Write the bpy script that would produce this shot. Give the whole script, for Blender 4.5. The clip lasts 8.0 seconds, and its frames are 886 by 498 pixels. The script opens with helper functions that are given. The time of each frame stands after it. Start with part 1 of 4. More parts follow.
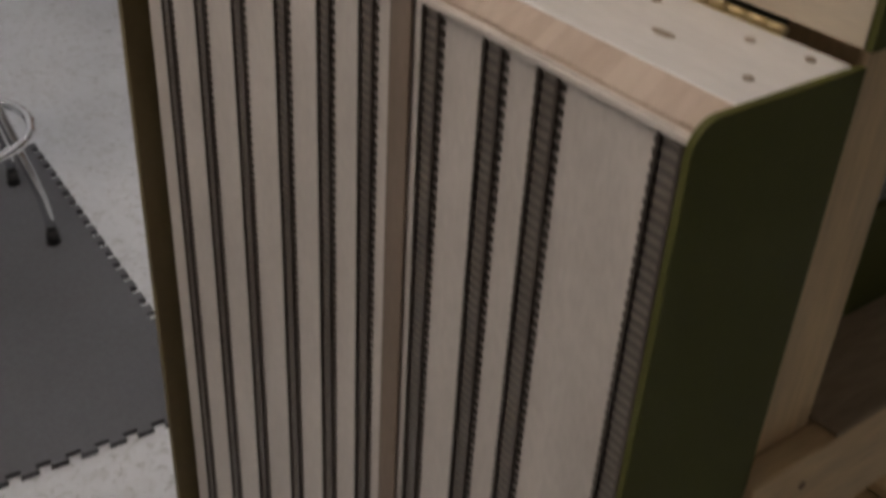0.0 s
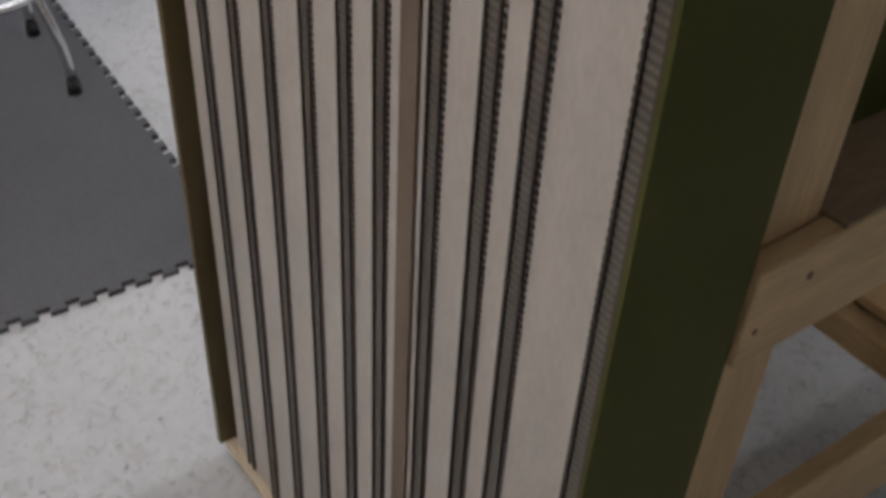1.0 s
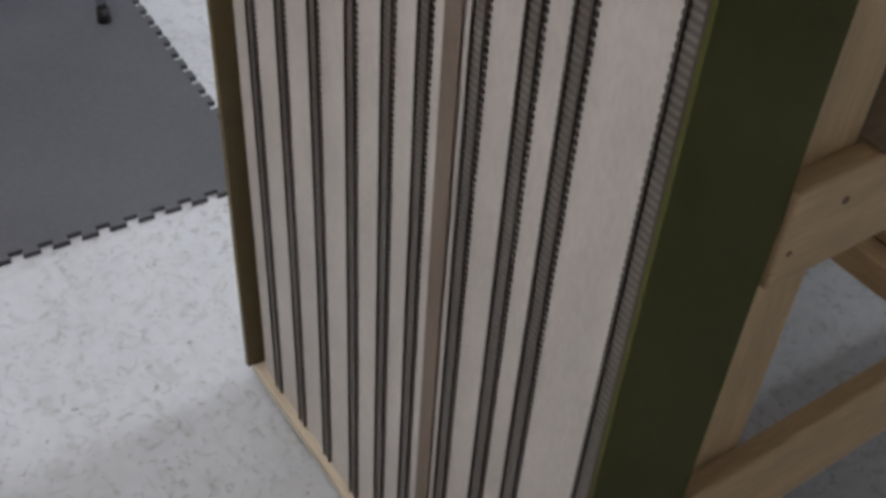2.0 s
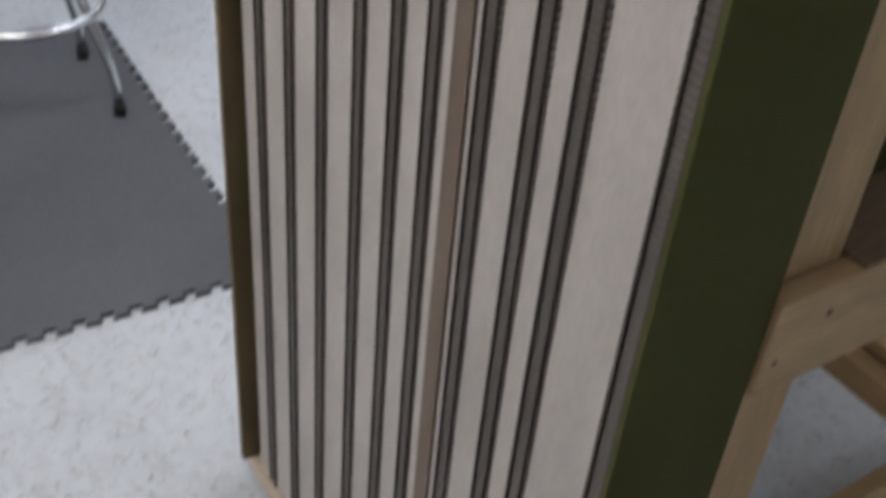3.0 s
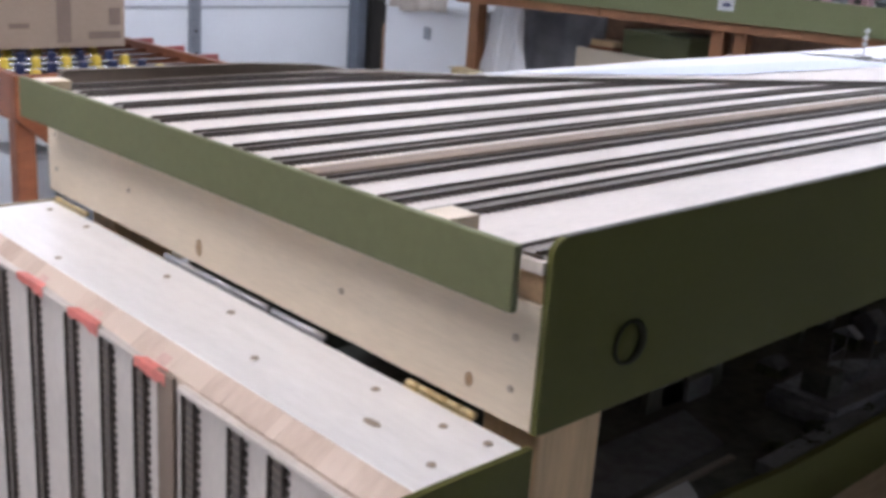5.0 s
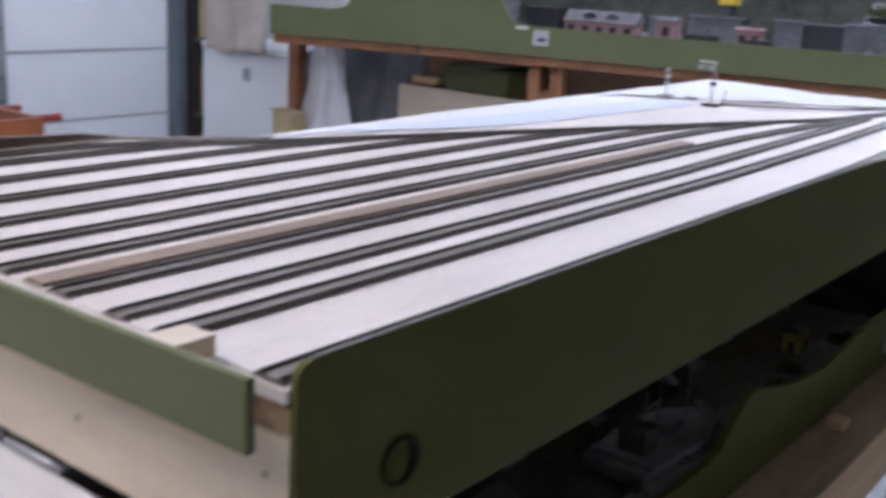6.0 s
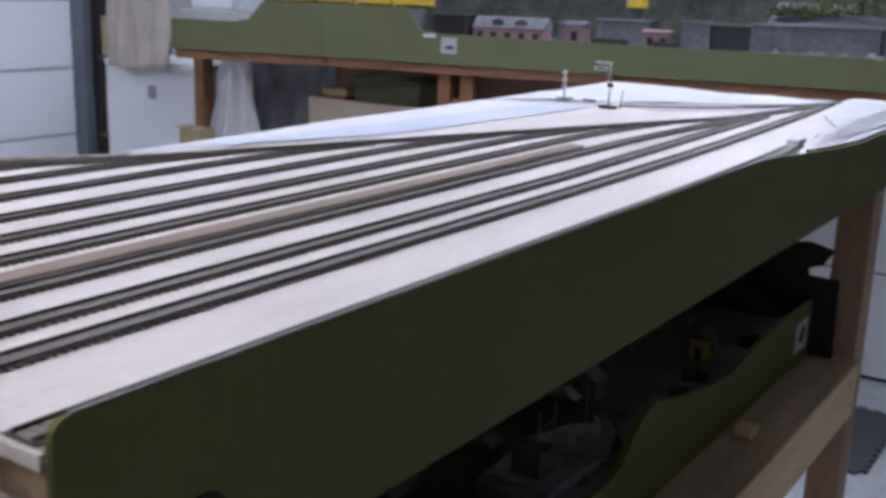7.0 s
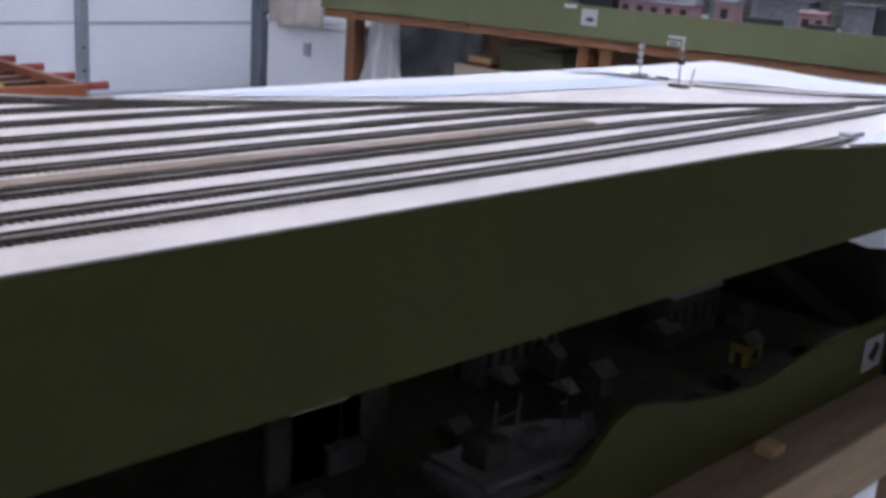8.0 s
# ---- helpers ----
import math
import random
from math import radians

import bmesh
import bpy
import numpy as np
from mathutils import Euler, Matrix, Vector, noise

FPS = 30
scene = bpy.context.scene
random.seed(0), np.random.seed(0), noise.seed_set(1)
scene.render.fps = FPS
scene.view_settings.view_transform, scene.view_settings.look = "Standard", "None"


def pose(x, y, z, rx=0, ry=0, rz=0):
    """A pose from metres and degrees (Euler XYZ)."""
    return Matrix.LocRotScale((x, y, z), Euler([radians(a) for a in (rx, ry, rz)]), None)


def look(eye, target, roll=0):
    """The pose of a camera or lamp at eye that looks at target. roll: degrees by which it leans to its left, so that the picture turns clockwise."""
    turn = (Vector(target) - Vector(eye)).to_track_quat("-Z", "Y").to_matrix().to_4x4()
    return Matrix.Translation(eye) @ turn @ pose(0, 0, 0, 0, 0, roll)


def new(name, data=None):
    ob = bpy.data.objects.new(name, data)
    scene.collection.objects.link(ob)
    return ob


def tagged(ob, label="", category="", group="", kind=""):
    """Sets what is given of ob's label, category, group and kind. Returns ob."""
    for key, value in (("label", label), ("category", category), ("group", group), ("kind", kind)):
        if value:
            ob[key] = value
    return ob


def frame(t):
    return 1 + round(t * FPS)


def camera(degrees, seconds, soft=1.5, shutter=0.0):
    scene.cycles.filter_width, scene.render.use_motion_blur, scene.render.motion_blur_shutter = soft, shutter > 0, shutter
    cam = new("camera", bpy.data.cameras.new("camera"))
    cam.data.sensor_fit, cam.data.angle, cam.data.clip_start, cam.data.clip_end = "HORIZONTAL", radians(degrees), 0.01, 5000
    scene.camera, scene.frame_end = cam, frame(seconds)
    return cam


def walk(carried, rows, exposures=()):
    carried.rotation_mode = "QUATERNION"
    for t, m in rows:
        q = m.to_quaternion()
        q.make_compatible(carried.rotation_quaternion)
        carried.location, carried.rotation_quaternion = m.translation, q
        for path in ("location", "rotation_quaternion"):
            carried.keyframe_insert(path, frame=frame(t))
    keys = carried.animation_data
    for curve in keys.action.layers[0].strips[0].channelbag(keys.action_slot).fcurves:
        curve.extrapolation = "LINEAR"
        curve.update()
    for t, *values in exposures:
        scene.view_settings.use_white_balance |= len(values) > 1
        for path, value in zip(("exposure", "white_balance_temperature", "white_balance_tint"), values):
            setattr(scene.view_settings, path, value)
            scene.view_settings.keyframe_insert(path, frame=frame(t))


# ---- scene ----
cam = camera(45.27, 8.0, 3.6, 0.5)
PATH = [
    (0, (0.2858, -0.5090, 0.2105), (-0.8057, 0.3533, -0.6954), 3.51),
    (0.5, (0.3201, -0.5154, 0.1828), (-0.7332, 0.3145, -0.7957), 2.75),
    (1, (0.3284, -0.5304, 0.1610), (-0.6896, 0.2453, -0.8962), 3.22),
    (1.5, (0.3365, -0.5487, 0.1440), (-0.6493, 0.1986, -0.9629), 4.26),
    (1.7, (0.3388, -0.5542, 0.1470), (-0.6407, 0.1808, -0.9737), 4.04),
    (2.8, (0.3540, -0.5778, 0.1617), (-0.6917, 0.1498, -0.9026), 4.66),
    (3, (0.3607, -0.5694, 0.1700), (-0.7150, 0.2013, -0.8323), 5.37),
    (3.5, (0.3776, -0.5640, 0.2222), (-0.7872, 0.3200, -0.5635), 4.90),
    (4, (0.3795, -0.5354, 0.2721), (-0.8090, 0.4393, -0.3549), 5.33),
    (4.5, (0.3978, -0.5082, 0.3037), (-0.7736, 0.5430, -0.2241), 3.64),
    (4.7, (0.4050, -0.5008, 0.3118), (-0.7576, 0.5727, -0.1896), 3.78),
    (5.8, (0.3947, -0.4156, 0.3334), (-0.6253, 0.8151, -0.1145), 3.58),
    (6, (0.3843, -0.3810, 0.3463), (-0.5885, 0.8951, -0.0790), 3.10),
    (6.5, (0.3619, -0.3304, 0.3380), (-0.4896, 1.0296, -0.0874), 2.15),
    (7, (0.3898, -0.2710, 0.3320), (-0.5030, 1.0691, -0.0710), 1.81),
    (7.5, (0.4710, -0.1510, 0.3339), (-0.5808, 1.0609, -0.0910), 3.64),
    (8, (0.5523, -0.0504, 0.3268), (-0.5638, 1.0898, -0.1315), 4.04),
]
walk(cam, [(t, look(e, g, r)) for t, e, g, r in PATH], [(0, -0.45, 7450, 18), (1.0, -0.02, 6950, 16), (1.5, 0.1, 6650, 15), (2.8, 0.36, 6400, 14), (3.0, 0.36, 6400, 14), (3.5, 0.60, 6700, 17), (4.0, 0.85, 6800, 17), (4.5, 0.8, 6450, 18), (6.0, 0.42, 5850, 22), (7.0, 0.33, 5780, 22), (8.0, 0.4, 5780, 22)])

# ---- world and lamps ----
FLOOR = -1.183
CEIL = FLOOR + 2.75
world = bpy.data.worlds.new("world")
scene.world = world
world.use_nodes = True
world.node_tree.nodes["Background"].inputs[0].default_value = (0.8, 0.85, 1.0, 1)
world.node_tree.nodes["Background"].inputs[1].default_value = 0.05


# ---- materials ----
def material(name, base, rough=0.6, metal=0.0, var=0.12, scale=(8, 60), bump=0.05, spec=0.5, grain=None, tint=None, coat=0.0, per_object=0.0, span=0.2):
    """Base colour varied at two scales, with fine relief; grain stretches the noise along one axis."""
    m = bpy.data.materials.new(name)
    m.use_nodes = True
    nt = m.node_tree
    b = nt.nodes["Principled BSDF"]
    b.inputs["Roughness"].default_value = rough
    b.inputs["Metallic"].default_value = metal
    b.inputs["Specular IOR Level"].default_value = spec
    b.inputs["Coat Weight"].default_value = coat
    tc = nt.nodes.new("ShaderNodeTexCoord")
    mp = nt.nodes.new("ShaderNodeMapping")
    nt.links.new(tc.outputs["Object"], mp.inputs["Vector"])
    if grain:
        mp.inputs["Scale"].default_value = grain
    n1 = nt.nodes.new("ShaderNodeTexNoise")
    n1.inputs["Scale"].default_value, n1.inputs["Detail"].default_value = scale[0], 4
    n2 = nt.nodes.new("ShaderNodeTexNoise")
    n2.inputs["Scale"].default_value, n2.inputs["Detail"].default_value = scale[1], 6
    for n in (n1, n2):
        nt.links.new(mp.outputs[0], n.inputs["Vector"])
    mix = nt.nodes.new("ShaderNodeMix")
    mix.data_type = "RGBA"
    dark = tint or tuple(c * (1 - 2.2 * var) for c in base)
    light = tuple(min(0.95, c * (1 + 1.1 * var)) for c in base)
    mix.inputs[6].default_value, mix.inputs[7].default_value = (*dark, 1), (*light, 1)
    add = nt.nodes.new("ShaderNodeMath")
    add.operation = "MULTIPLY_ADD"
    add.inputs[1].default_value = 0.55
    half = nt.nodes.new("ShaderNodeMath")
    half.operation = "MULTIPLY"
    half.inputs[1].default_value = 0.45
    nt.links.new(n2.outputs[0], half.inputs[0])
    nt.links.new(n1.outputs[0], add.inputs[0])
    nt.links.new(half.outputs[0], add.inputs[2])
    rng = nt.nodes.new("ShaderNodeMapRange")
    rng.inputs[1].default_value, rng.inputs[2].default_value = 0.5 - span, 0.5 + span
    nt.links.new(add.outputs[0], rng.inputs[0])
    fac = rng.outputs[0]
    if per_object:
        info = nt.nodes.new("ShaderNodeObjectInfo")
        mad = nt.nodes.new("ShaderNodeMath")
        mad.operation = "MULTIPLY_ADD"
        mad.inputs[1].default_value = per_object
        nt.links.new(info.outputs["Random"], mad.inputs[0])
        nt.links.new(fac, mad.inputs[2])
        fac = mad.outputs[0]
    nt.links.new(fac, mix.inputs[0])
    nt.links.new(mix.outputs[2], b.inputs["Base Color"])
    rr = nt.nodes.new("ShaderNodeMapRange")
    rr.inputs[3].default_value, rr.inputs[4].default_value = max(0.03, rough - 0.08), min(1, rough + 0.08)
    nt.links.new(n1.outputs[0], rr.inputs[0])
    nt.links.new(rr.outputs[0], b.inputs["Roughness"])
    if bump:
        bp = nt.nodes.new("ShaderNodeBump")
        bp.inputs["Strength"].default_value, bp.inputs["Distance"].default_value = bump * 4, 0.002
        nt.links.new(n2.outputs[0], bp.inputs["Height"])
        nt.links.new(bp.outputs[0], b.inputs["Normal"])
    return m


def glowing(name, colour, strength):
    m = bpy.data.materials.new(name)
    m.use_nodes = True
    b = m.node_tree.nodes["Principled BSDF"]
    b.inputs["Emission Color"].default_value = (*colour, 1)
    b.inputs["Emission Strength"].default_value = strength
    return m


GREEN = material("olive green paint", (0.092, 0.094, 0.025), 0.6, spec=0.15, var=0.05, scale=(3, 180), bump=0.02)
# paler, greyer copy of GREEN that holds the light on these faces
GREEN_LIT = material("lit olive green paint", (0.128, 0.138, 0.064), 0.6, spec=0.3, var=0.06, scale=(3, 120), bump=0.02)
RIM_SHADE = material("dark olive hole shade", (0.022, 0.022, 0.009), 0.6, spec=0.2, var=0.08, scale=(4, 150), bump=0.02)
BACKBROWN = material("greyish brown paint", (0.15, 0.122, 0.098), 0.6, spec=0.25, var=0.1, scale=(4, 150), bump=0.02)
OCHRE = material("brown olive paint", (0.16, 0.115, 0.045), 0.55, var=0.08, scale=(4, 150), bump=0.02)
DECK = material("white painted plywood", (0.66, 0.605, 0.555), 0.45, spec=0.35, var=0.07, scale=(7, 90), bump=0.03, grain=(3, 1, 1))
PLY = material("pale birch plywood", (0.70, 0.60, 0.46), 0.5, var=0.07, scale=(5, 50), bump=0.04, grain=(1, 8, 8))
# paler than PLY, so the light on the upward face is in the colour
ENDBOARD = material("plywood coloured top-lit white", (0.89, 0.89, 0.885), 0.34, spec=0.6, var=0.05, scale=(9, 60), bump=0.012, grain=(1, 8, 8))
PINE = material("planed pine", (0.68, 0.475, 0.26), 0.55, var=0.14, scale=(3, 25), bump=0.05, grain=(9, 1, 9))
PINE_UP = material("planed pine upright", (0.68, 0.475, 0.26), 0.55, var=0.14, scale=(3, 25), bump=0.05, grain=(9, 9, 1))
PINE_X = material("planed pine across", (0.68, 0.475, 0.26), 0.55, var=0.14, scale=(3, 25), bump=0.05, grain=(1, 9, 9))
ENDGRAIN = material("brown end grain", (0.56, 0.46, 0.38), 0.6, var=0.13, scale=(14, 60), bump=0.05, grain=(3, 1, 1), tint=(0.36, 0.25, 0.18), per_object=0.9, span=0.35)
KNOT = material("brown knot wood", (0.36, 0.23, 0.12), 0.6, var=0.2, scale=(40, 200), bump=0.02)
PINKWOOD = material("pink stained wood", (0.62, 0.42, 0.36), 0.6, var=0.12, scale=(30, 150), bump=0.02)
STRIP_WOOD = material("brown hardwood strip", (0.25, 0.192, 0.15), 0.7, spec=0.2, var=0.1, scale=(5, 60), bump=0.03, grain=(8, 1, 1))
SLEEPER = material("dark brown plastic sleepers", (0.074, 0.055, 0.041), 0.36, spec=0.9, var=0.2, scale=(30, 200), bump=0.03)
DARKPINE = material("reddish stained pine", (0.26, 0.115, 0.048), 0.6, var=0.16, scale=(3, 25), bump=0.05, grain=(3, 9, 3))
CORK = material("grey track underlay", (0.205, 0.175, 0.147), 0.6, var=0.15, scale=(40, 300), bump=0.08)
RAIL = material("weathered rail", (0.060, 0.043, 0.031), 0.40, metal=0.25, spec=0.8, var=0.15, scale=(20, 120), bump=0.02)
STEEL = material("zinc plated steel", (0.50, 0.50, 0.52), 0.5, metal=1.0, var=0.08, scale=(20, 90), bump=0.02)
BRASS = material("brass plate", (0.70, 0.57, 0.33), 0.5, metal=1.0, var=0.1, scale=(20, 90), bump=0.02)
CHROME = material("chromed tube", (0.72, 0.73, 0.75), 0.12, metal=1.0, var=0.04, scale=(12, 60), bump=0.0)
BLACK = material("black rubber", (0.02, 0.02, 0.022), 0.55, var=0.15, scale=(10, 120), bump=0.04)
# near black; also stands for the shade in slots and gaps
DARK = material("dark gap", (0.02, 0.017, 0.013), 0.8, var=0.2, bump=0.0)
SCREW = material("dull brown screw head", (0.42, 0.35, 0.28), 0.5, metal=0.3, var=0.15, scale=(60, 300), bump=0.02)
RED = material("red painted mark", (0.74, 0.22, 0.18), 0.5, var=0.12, scale=(30, 150), bump=0.02)
MAT = material("grey foam mat", (0.096, 0.099, 0.111), 0.75, var=0.12, scale=(2.5, 120), bump=0.06)


def concrete(name, base):
    """Sealed concrete: soft clouds, wandering scuffs and small dark specks."""
    m = material(name, base, 0.36, var=0.06, scale=(5, 45), bump=0.06, span=0.2)
    nt = m.node_tree
    b = nt.nodes["Principled BSDF"]
    colour = b.inputs["Base Color"].links[0].from_socket
    where = nt.nodes.new("ShaderNodeTexCoord").outputs["Object"]
    for scale, warp, lo, hi, dark in ((38, 1.6, 0.56, 0.70, 0.72), (14, 2.2, 0.55, 0.66, 0.88), (75, 0.4, 0.69, 0.74, 0.55)):
        n = nt.nodes.new("ShaderNodeTexNoise")
        n.inputs["Scale"].default_value, n.inputs["Detail"].default_value, n.inputs["Distortion"].default_value = scale, 3, warp
        nt.links.new(where, n.inputs["Vector"])
        r = nt.nodes.new("ShaderNodeMapRange")
        r.inputs[1].default_value, r.inputs[2].default_value = lo, hi
        nt.links.new(n.outputs[0], r.inputs[0])
        x = nt.nodes.new("ShaderNodeMix")
        x.data_type, x.blend_type = "RGBA", "MULTIPLY"
        x.inputs[7].default_value = (dark, dark, dark * 0.98, 1)
        nt.links.new(r.outputs[0], x.inputs[0])
        nt.links.new(colour, x.inputs[6])
        colour = x.outputs[2]
    nt.links.new(colour, b.inputs["Base Color"])
    return m


CONCRETE = concrete("sealed grey concrete", (0.595, 0.62, 0.65))
WHITE = material("white enamelled sheet", (0.72, 0.74, 0.77), 0.35, var=0.03, scale=(2, 60), bump=0.01)
DOORWHITE = material("white steel door skin", (0.84, 0.865, 0.89), 0.45, var=0.03, scale=(2, 60), bump=0.02)
WALLP = material("pale grey wall paint", (0.52, 0.53, 0.54), 0.7, var=0.05, scale=(1.5, 80), bump=0.03)
WALLEAST = material("grey wall paint", (0.50, 0.49, 0.48), 0.7, var=0.08, scale=(1.5, 80), bump=0.03)
CEILP = material("off-white ceiling paint", (0.70, 0.70, 0.69), 0.8, var=0.04, scale=(1.5, 60), bump=0.03)
SEAMGREY = material("grey door seam", (0.46, 0.48, 0.51), 0.5, var=0.06, scale=(4, 60), bump=0.01)
POSTGREY = material("dark blue grey steel", (0.17, 0.19, 0.225), 0.45, metal=0.4, var=0.12, scale=(9, 60), bump=0.02)
GALV = material("galvanised steel", (0.38, 0.40, 0.44), 0.45, metal=0.6, var=0.12, scale=(9, 60), bump=0.02)
REDWOOD = material("red stained wood", (0.30, 0.095, 0.036), 0.4, var=0.16, scale=(3, 30), bump=0.03, grain=(8, 1, 8))
PAPER = material("white paper", (0.60, 0.595, 0.605), 0.65, var=0.03, scale=(6, 80), bump=0.04)
PINKGREY = material("pinkish grey deck colour", (0.44, 0.395, 0.40), 0.6, var=0.08, scale=(9, 80), bump=0.02)
OFFWHITE = material("greyish tissue paper", (0.46, 0.46, 0.48), 0.7, var=0.1, scale=(9, 80), bump=0.06)
PALEBLUE = material("pale blue of paper shade and lid", (0.485, 0.52, 0.585), 0.65, var=0.04, scale=(6, 80), bump=0.04)
CLOTH = material("beige cotton cloth", (0.50, 0.45, 0.40), 0.9, var=0.12, scale=(8, 250), bump=0.1)
GREYSACK = material("pale grey plastic sack", (0.46, 0.46, 0.47), 0.5, var=0.1, scale=(6, 60), bump=0.05)
CARD_OLD = material("yellowed cardboard", (0.40, 0.32, 0.18), 0.8, var=0.12, scale=(6, 90), bump=0.05)
CARD = material("brown cardboard", (0.42, 0.32, 0.24), 0.8, var=0.06, scale=(4, 90), bump=0.03)
DARKGREY = material("dark grey cloth", (0.24, 0.24, 0.26), 0.9, var=0.2, scale=(8, 200), bump=0.1)
NAVY = material("navy plastic", (0.02, 0.03, 0.09), 0.4, var=0.1, scale=(10, 80), bump=0.0)
BLUESEAT = material("blue vinyl", (0.035, 0.07, 0.14), 0.4, var=0.12, scale=(8, 120), bump=0.03)
GREYTUBE = material("grey painted tube", (0.28, 0.29, 0.31), 0.35, metal=0.5, var=0.08, scale=(10, 80), bump=0.01)
REDHANDLE = material("dull red plastic", (0.30, 0.05, 0.04), 0.4, var=0.12, scale=(10, 80), bump=0.01)
CARDTAPE = material("brown tape and print", (0.26, 0.19, 0.15), 0.5, var=0.08, scale=(10, 80), bump=0.01)
RUG = material("beige floor covering", (0.36, 0.31, 0.22), 0.7, var=0.14, scale=(3, 40), bump=0.05)
STONE = material("grey stone paper", (0.135, 0.135, 0.147), 0.85, var=0.25, scale=(10, 60), bump=0.1)
ROCK = material("grey model ballast", (0.16, 0.16, 0.17), 0.9, var=0.3, scale=(14, 90), bump=0.15)
ROCKDARK = material("dark slate paper", (0.085, 0.085, 0.095), 0.85, spec=0.2, var=0.25, scale=(14, 90), bump=0.1)
DIMGREY = material("plain grey card", (0.17, 0.17, 0.18), 0.8, spec=0.2, var=0.2, scale=(14, 120), bump=0.05)
DARKSTUFF = material("dark scenery", (0.072, 0.076, 0.06), 0.85, var=0.35, scale=(14, 70), bump=0.12)
PINK = material("faded pink brick paper", (0.25, 0.145, 0.15), 0.75, var=0.15, scale=(20, 120), bump=0.03)
YELLOW = material("yellow paint", (0.70, 0.50, 0.05), 0.5, var=0.1, scale=(12, 80), bump=0.02)
EDGEGREY = material("dark grey edge strip", (0.13, 0.13, 0.115), 0.7, spec=0.2, var=0.2, scale=(30, 160), bump=0.05)
SHELFWOOD = material("brown stained shelf wood", (0.25, 0.14, 0.08), 0.6, var=0.16, scale=(4, 30), bump=0.04, grain=(9, 1, 9))
SHELFTOP = material("matt brown shelf wood", (0.38, 0.285, 0.19), 0.85, spec=0.12, var=0.16, scale=(4, 30), bump=0.04, grain=(9, 1, 9))
SCRUB = material("dark model scrub", (0.07, 0.085, 0.04), 0.9, var=0.4, scale=(30, 140), bump=0.2)
OCHREWALL = material("ochre model plaster", (0.27, 0.21, 0.045), 0.7, var=0.2, scale=(30, 120), bump=0.03)
FOLIAGE = material("model foliage", (0.095, 0.105, 0.035), 0.9, var=0.4, scale=(30, 140), bump=0.2)
TUBE_LIT = glowing("lit cool fluorescent tube", (0.90, 0.95, 1.0), 58.5)
TUBE_WARM = glowing("lit warm fluorescent tube", (1.0, 0.94, 0.88), 62.0)
TUBE_DIM = glowing("lit dim fluorescent tube", (0.90, 0.95, 1.0), 22.0)


# ---- mesh helpers ----
PLACE = {}
TURN = Matrix.Identity(4)    # turn of the module that is being built


def box(bm, x0, x1, y0, y1, z0, z1, bevel=0.0):
    """Adds a box, its edges rounded by bevel."""
    t = bmesh.new()
    bmesh.ops.create_cube(t, size=1)
    for v in t.verts:
        v.co = Vector(((x0 + x1) / 2 + v.co.x * (x1 - x0), (y0 + y1) / 2 + v.co.y * (y1 - y0), (z0 + z1) / 2 + v.co.z * (z1 - z0)))
    if bevel:
        bmesh.ops.bevel(t, geom=t.edges[:], offset=bevel, segments=2, affect="EDGES", profile=0.5)
    merge(bm, t)
    return bm


def merge(bm, t, m=None):
    me = bpy.data.meshes.new("t")
    t.to_mesh(me)
    t.free()
    if m is not None:
        me.transform(m)
    bm.from_mesh(me)
    bpy.data.meshes.remove(me)


def rod(bm, a, b, r, r2=None, n=12):
    """A capped round bar from a to b."""
    a, b = Vector(a), Vector(b)
    t = bmesh.new()
    bmesh.ops.create_cone(t, cap_ends=True, segments=n, radius1=r, radius2=r if r2 is None else r2, depth=(b - a).length)
    q = (b - a).to_track_quat("Z", "Y").to_matrix().to_4x4()
    merge(bm, t, Matrix.Translation((a + b) / 2) @ q)
    return bm


def tube(bm, line, r, closed=False, n=12):
    """A smooth round tube swept along a line of points."""
    pts = [Vector(q) for q in line]
    m = len(pts)
    rings = []
    ref = None
    for i, q in enumerate(pts):
        a = pts[(i - 1) % m] if closed or i else q
        b = pts[(i + 1) % m] if closed or i < m - 1 else q
        d = (b - a).normalized()
        if ref is None:
            ref = d.orthogonal().normalized()
        ref = (ref - d * ref.dot(d)).normalized()
        e = d.cross(ref)
        rings.append([bm.verts.new(q + ref * r * math.cos(2 * math.pi * k / n) + e * r * math.sin(2 * math.pi * k / n)) for k in range(n)])
    pairs = list(zip(rings, rings[1:]))
    if closed:
        pairs.append((rings[-1], rings[0]))
    for p, q in pairs:
        for k in range(n):
            bm.faces.new((p[k], p[(k + 1) % n], q[(k + 1) % n], q[k]))
    if not closed:
        bm.faces.new(rings[0][::-1])
        bm.faces.new(rings[-1])
    bmesh.ops.recalc_face_normals(bm, faces=bm.faces[:])
    return bm


def circle(x, y, z, r, n=56):
    return [(x + r * math.cos(2 * math.pi * k / n), y + r * math.sin(2 * math.pi * k / n), z) for k in range(n)]


def prism(bm, outline, axis, lo, hi, bevel=0.0):
    """Extrudes a closed outline of (u, v) along an axis between lo and hi."""
    def put(u, v, w):
        return {"x": (w, u, v), "y": (u, w, v), "z": (u, v, w)}[axis]
    t = bmesh.new()
    a = [t.verts.new(put(u, v, lo)) for u, v in outline]
    b = [t.verts.new(put(u, v, hi)) for u, v in outline]
    t.faces.new(a)
    t.faces.new(b[::-1])
    for i in range(len(a)):
        j = (i + 1) % len(a)
        t.faces.new((a[i], b[i], b[j], a[j]))
    bmesh.ops.recalc_face_normals(t, faces=t.faces[:])
    if bevel:
        bmesh.ops.bevel(t, geom=t.edges[:], offset=bevel, segments=1, affect="EDGES", profile=0.5)
    merge(bm, t)
    return bm


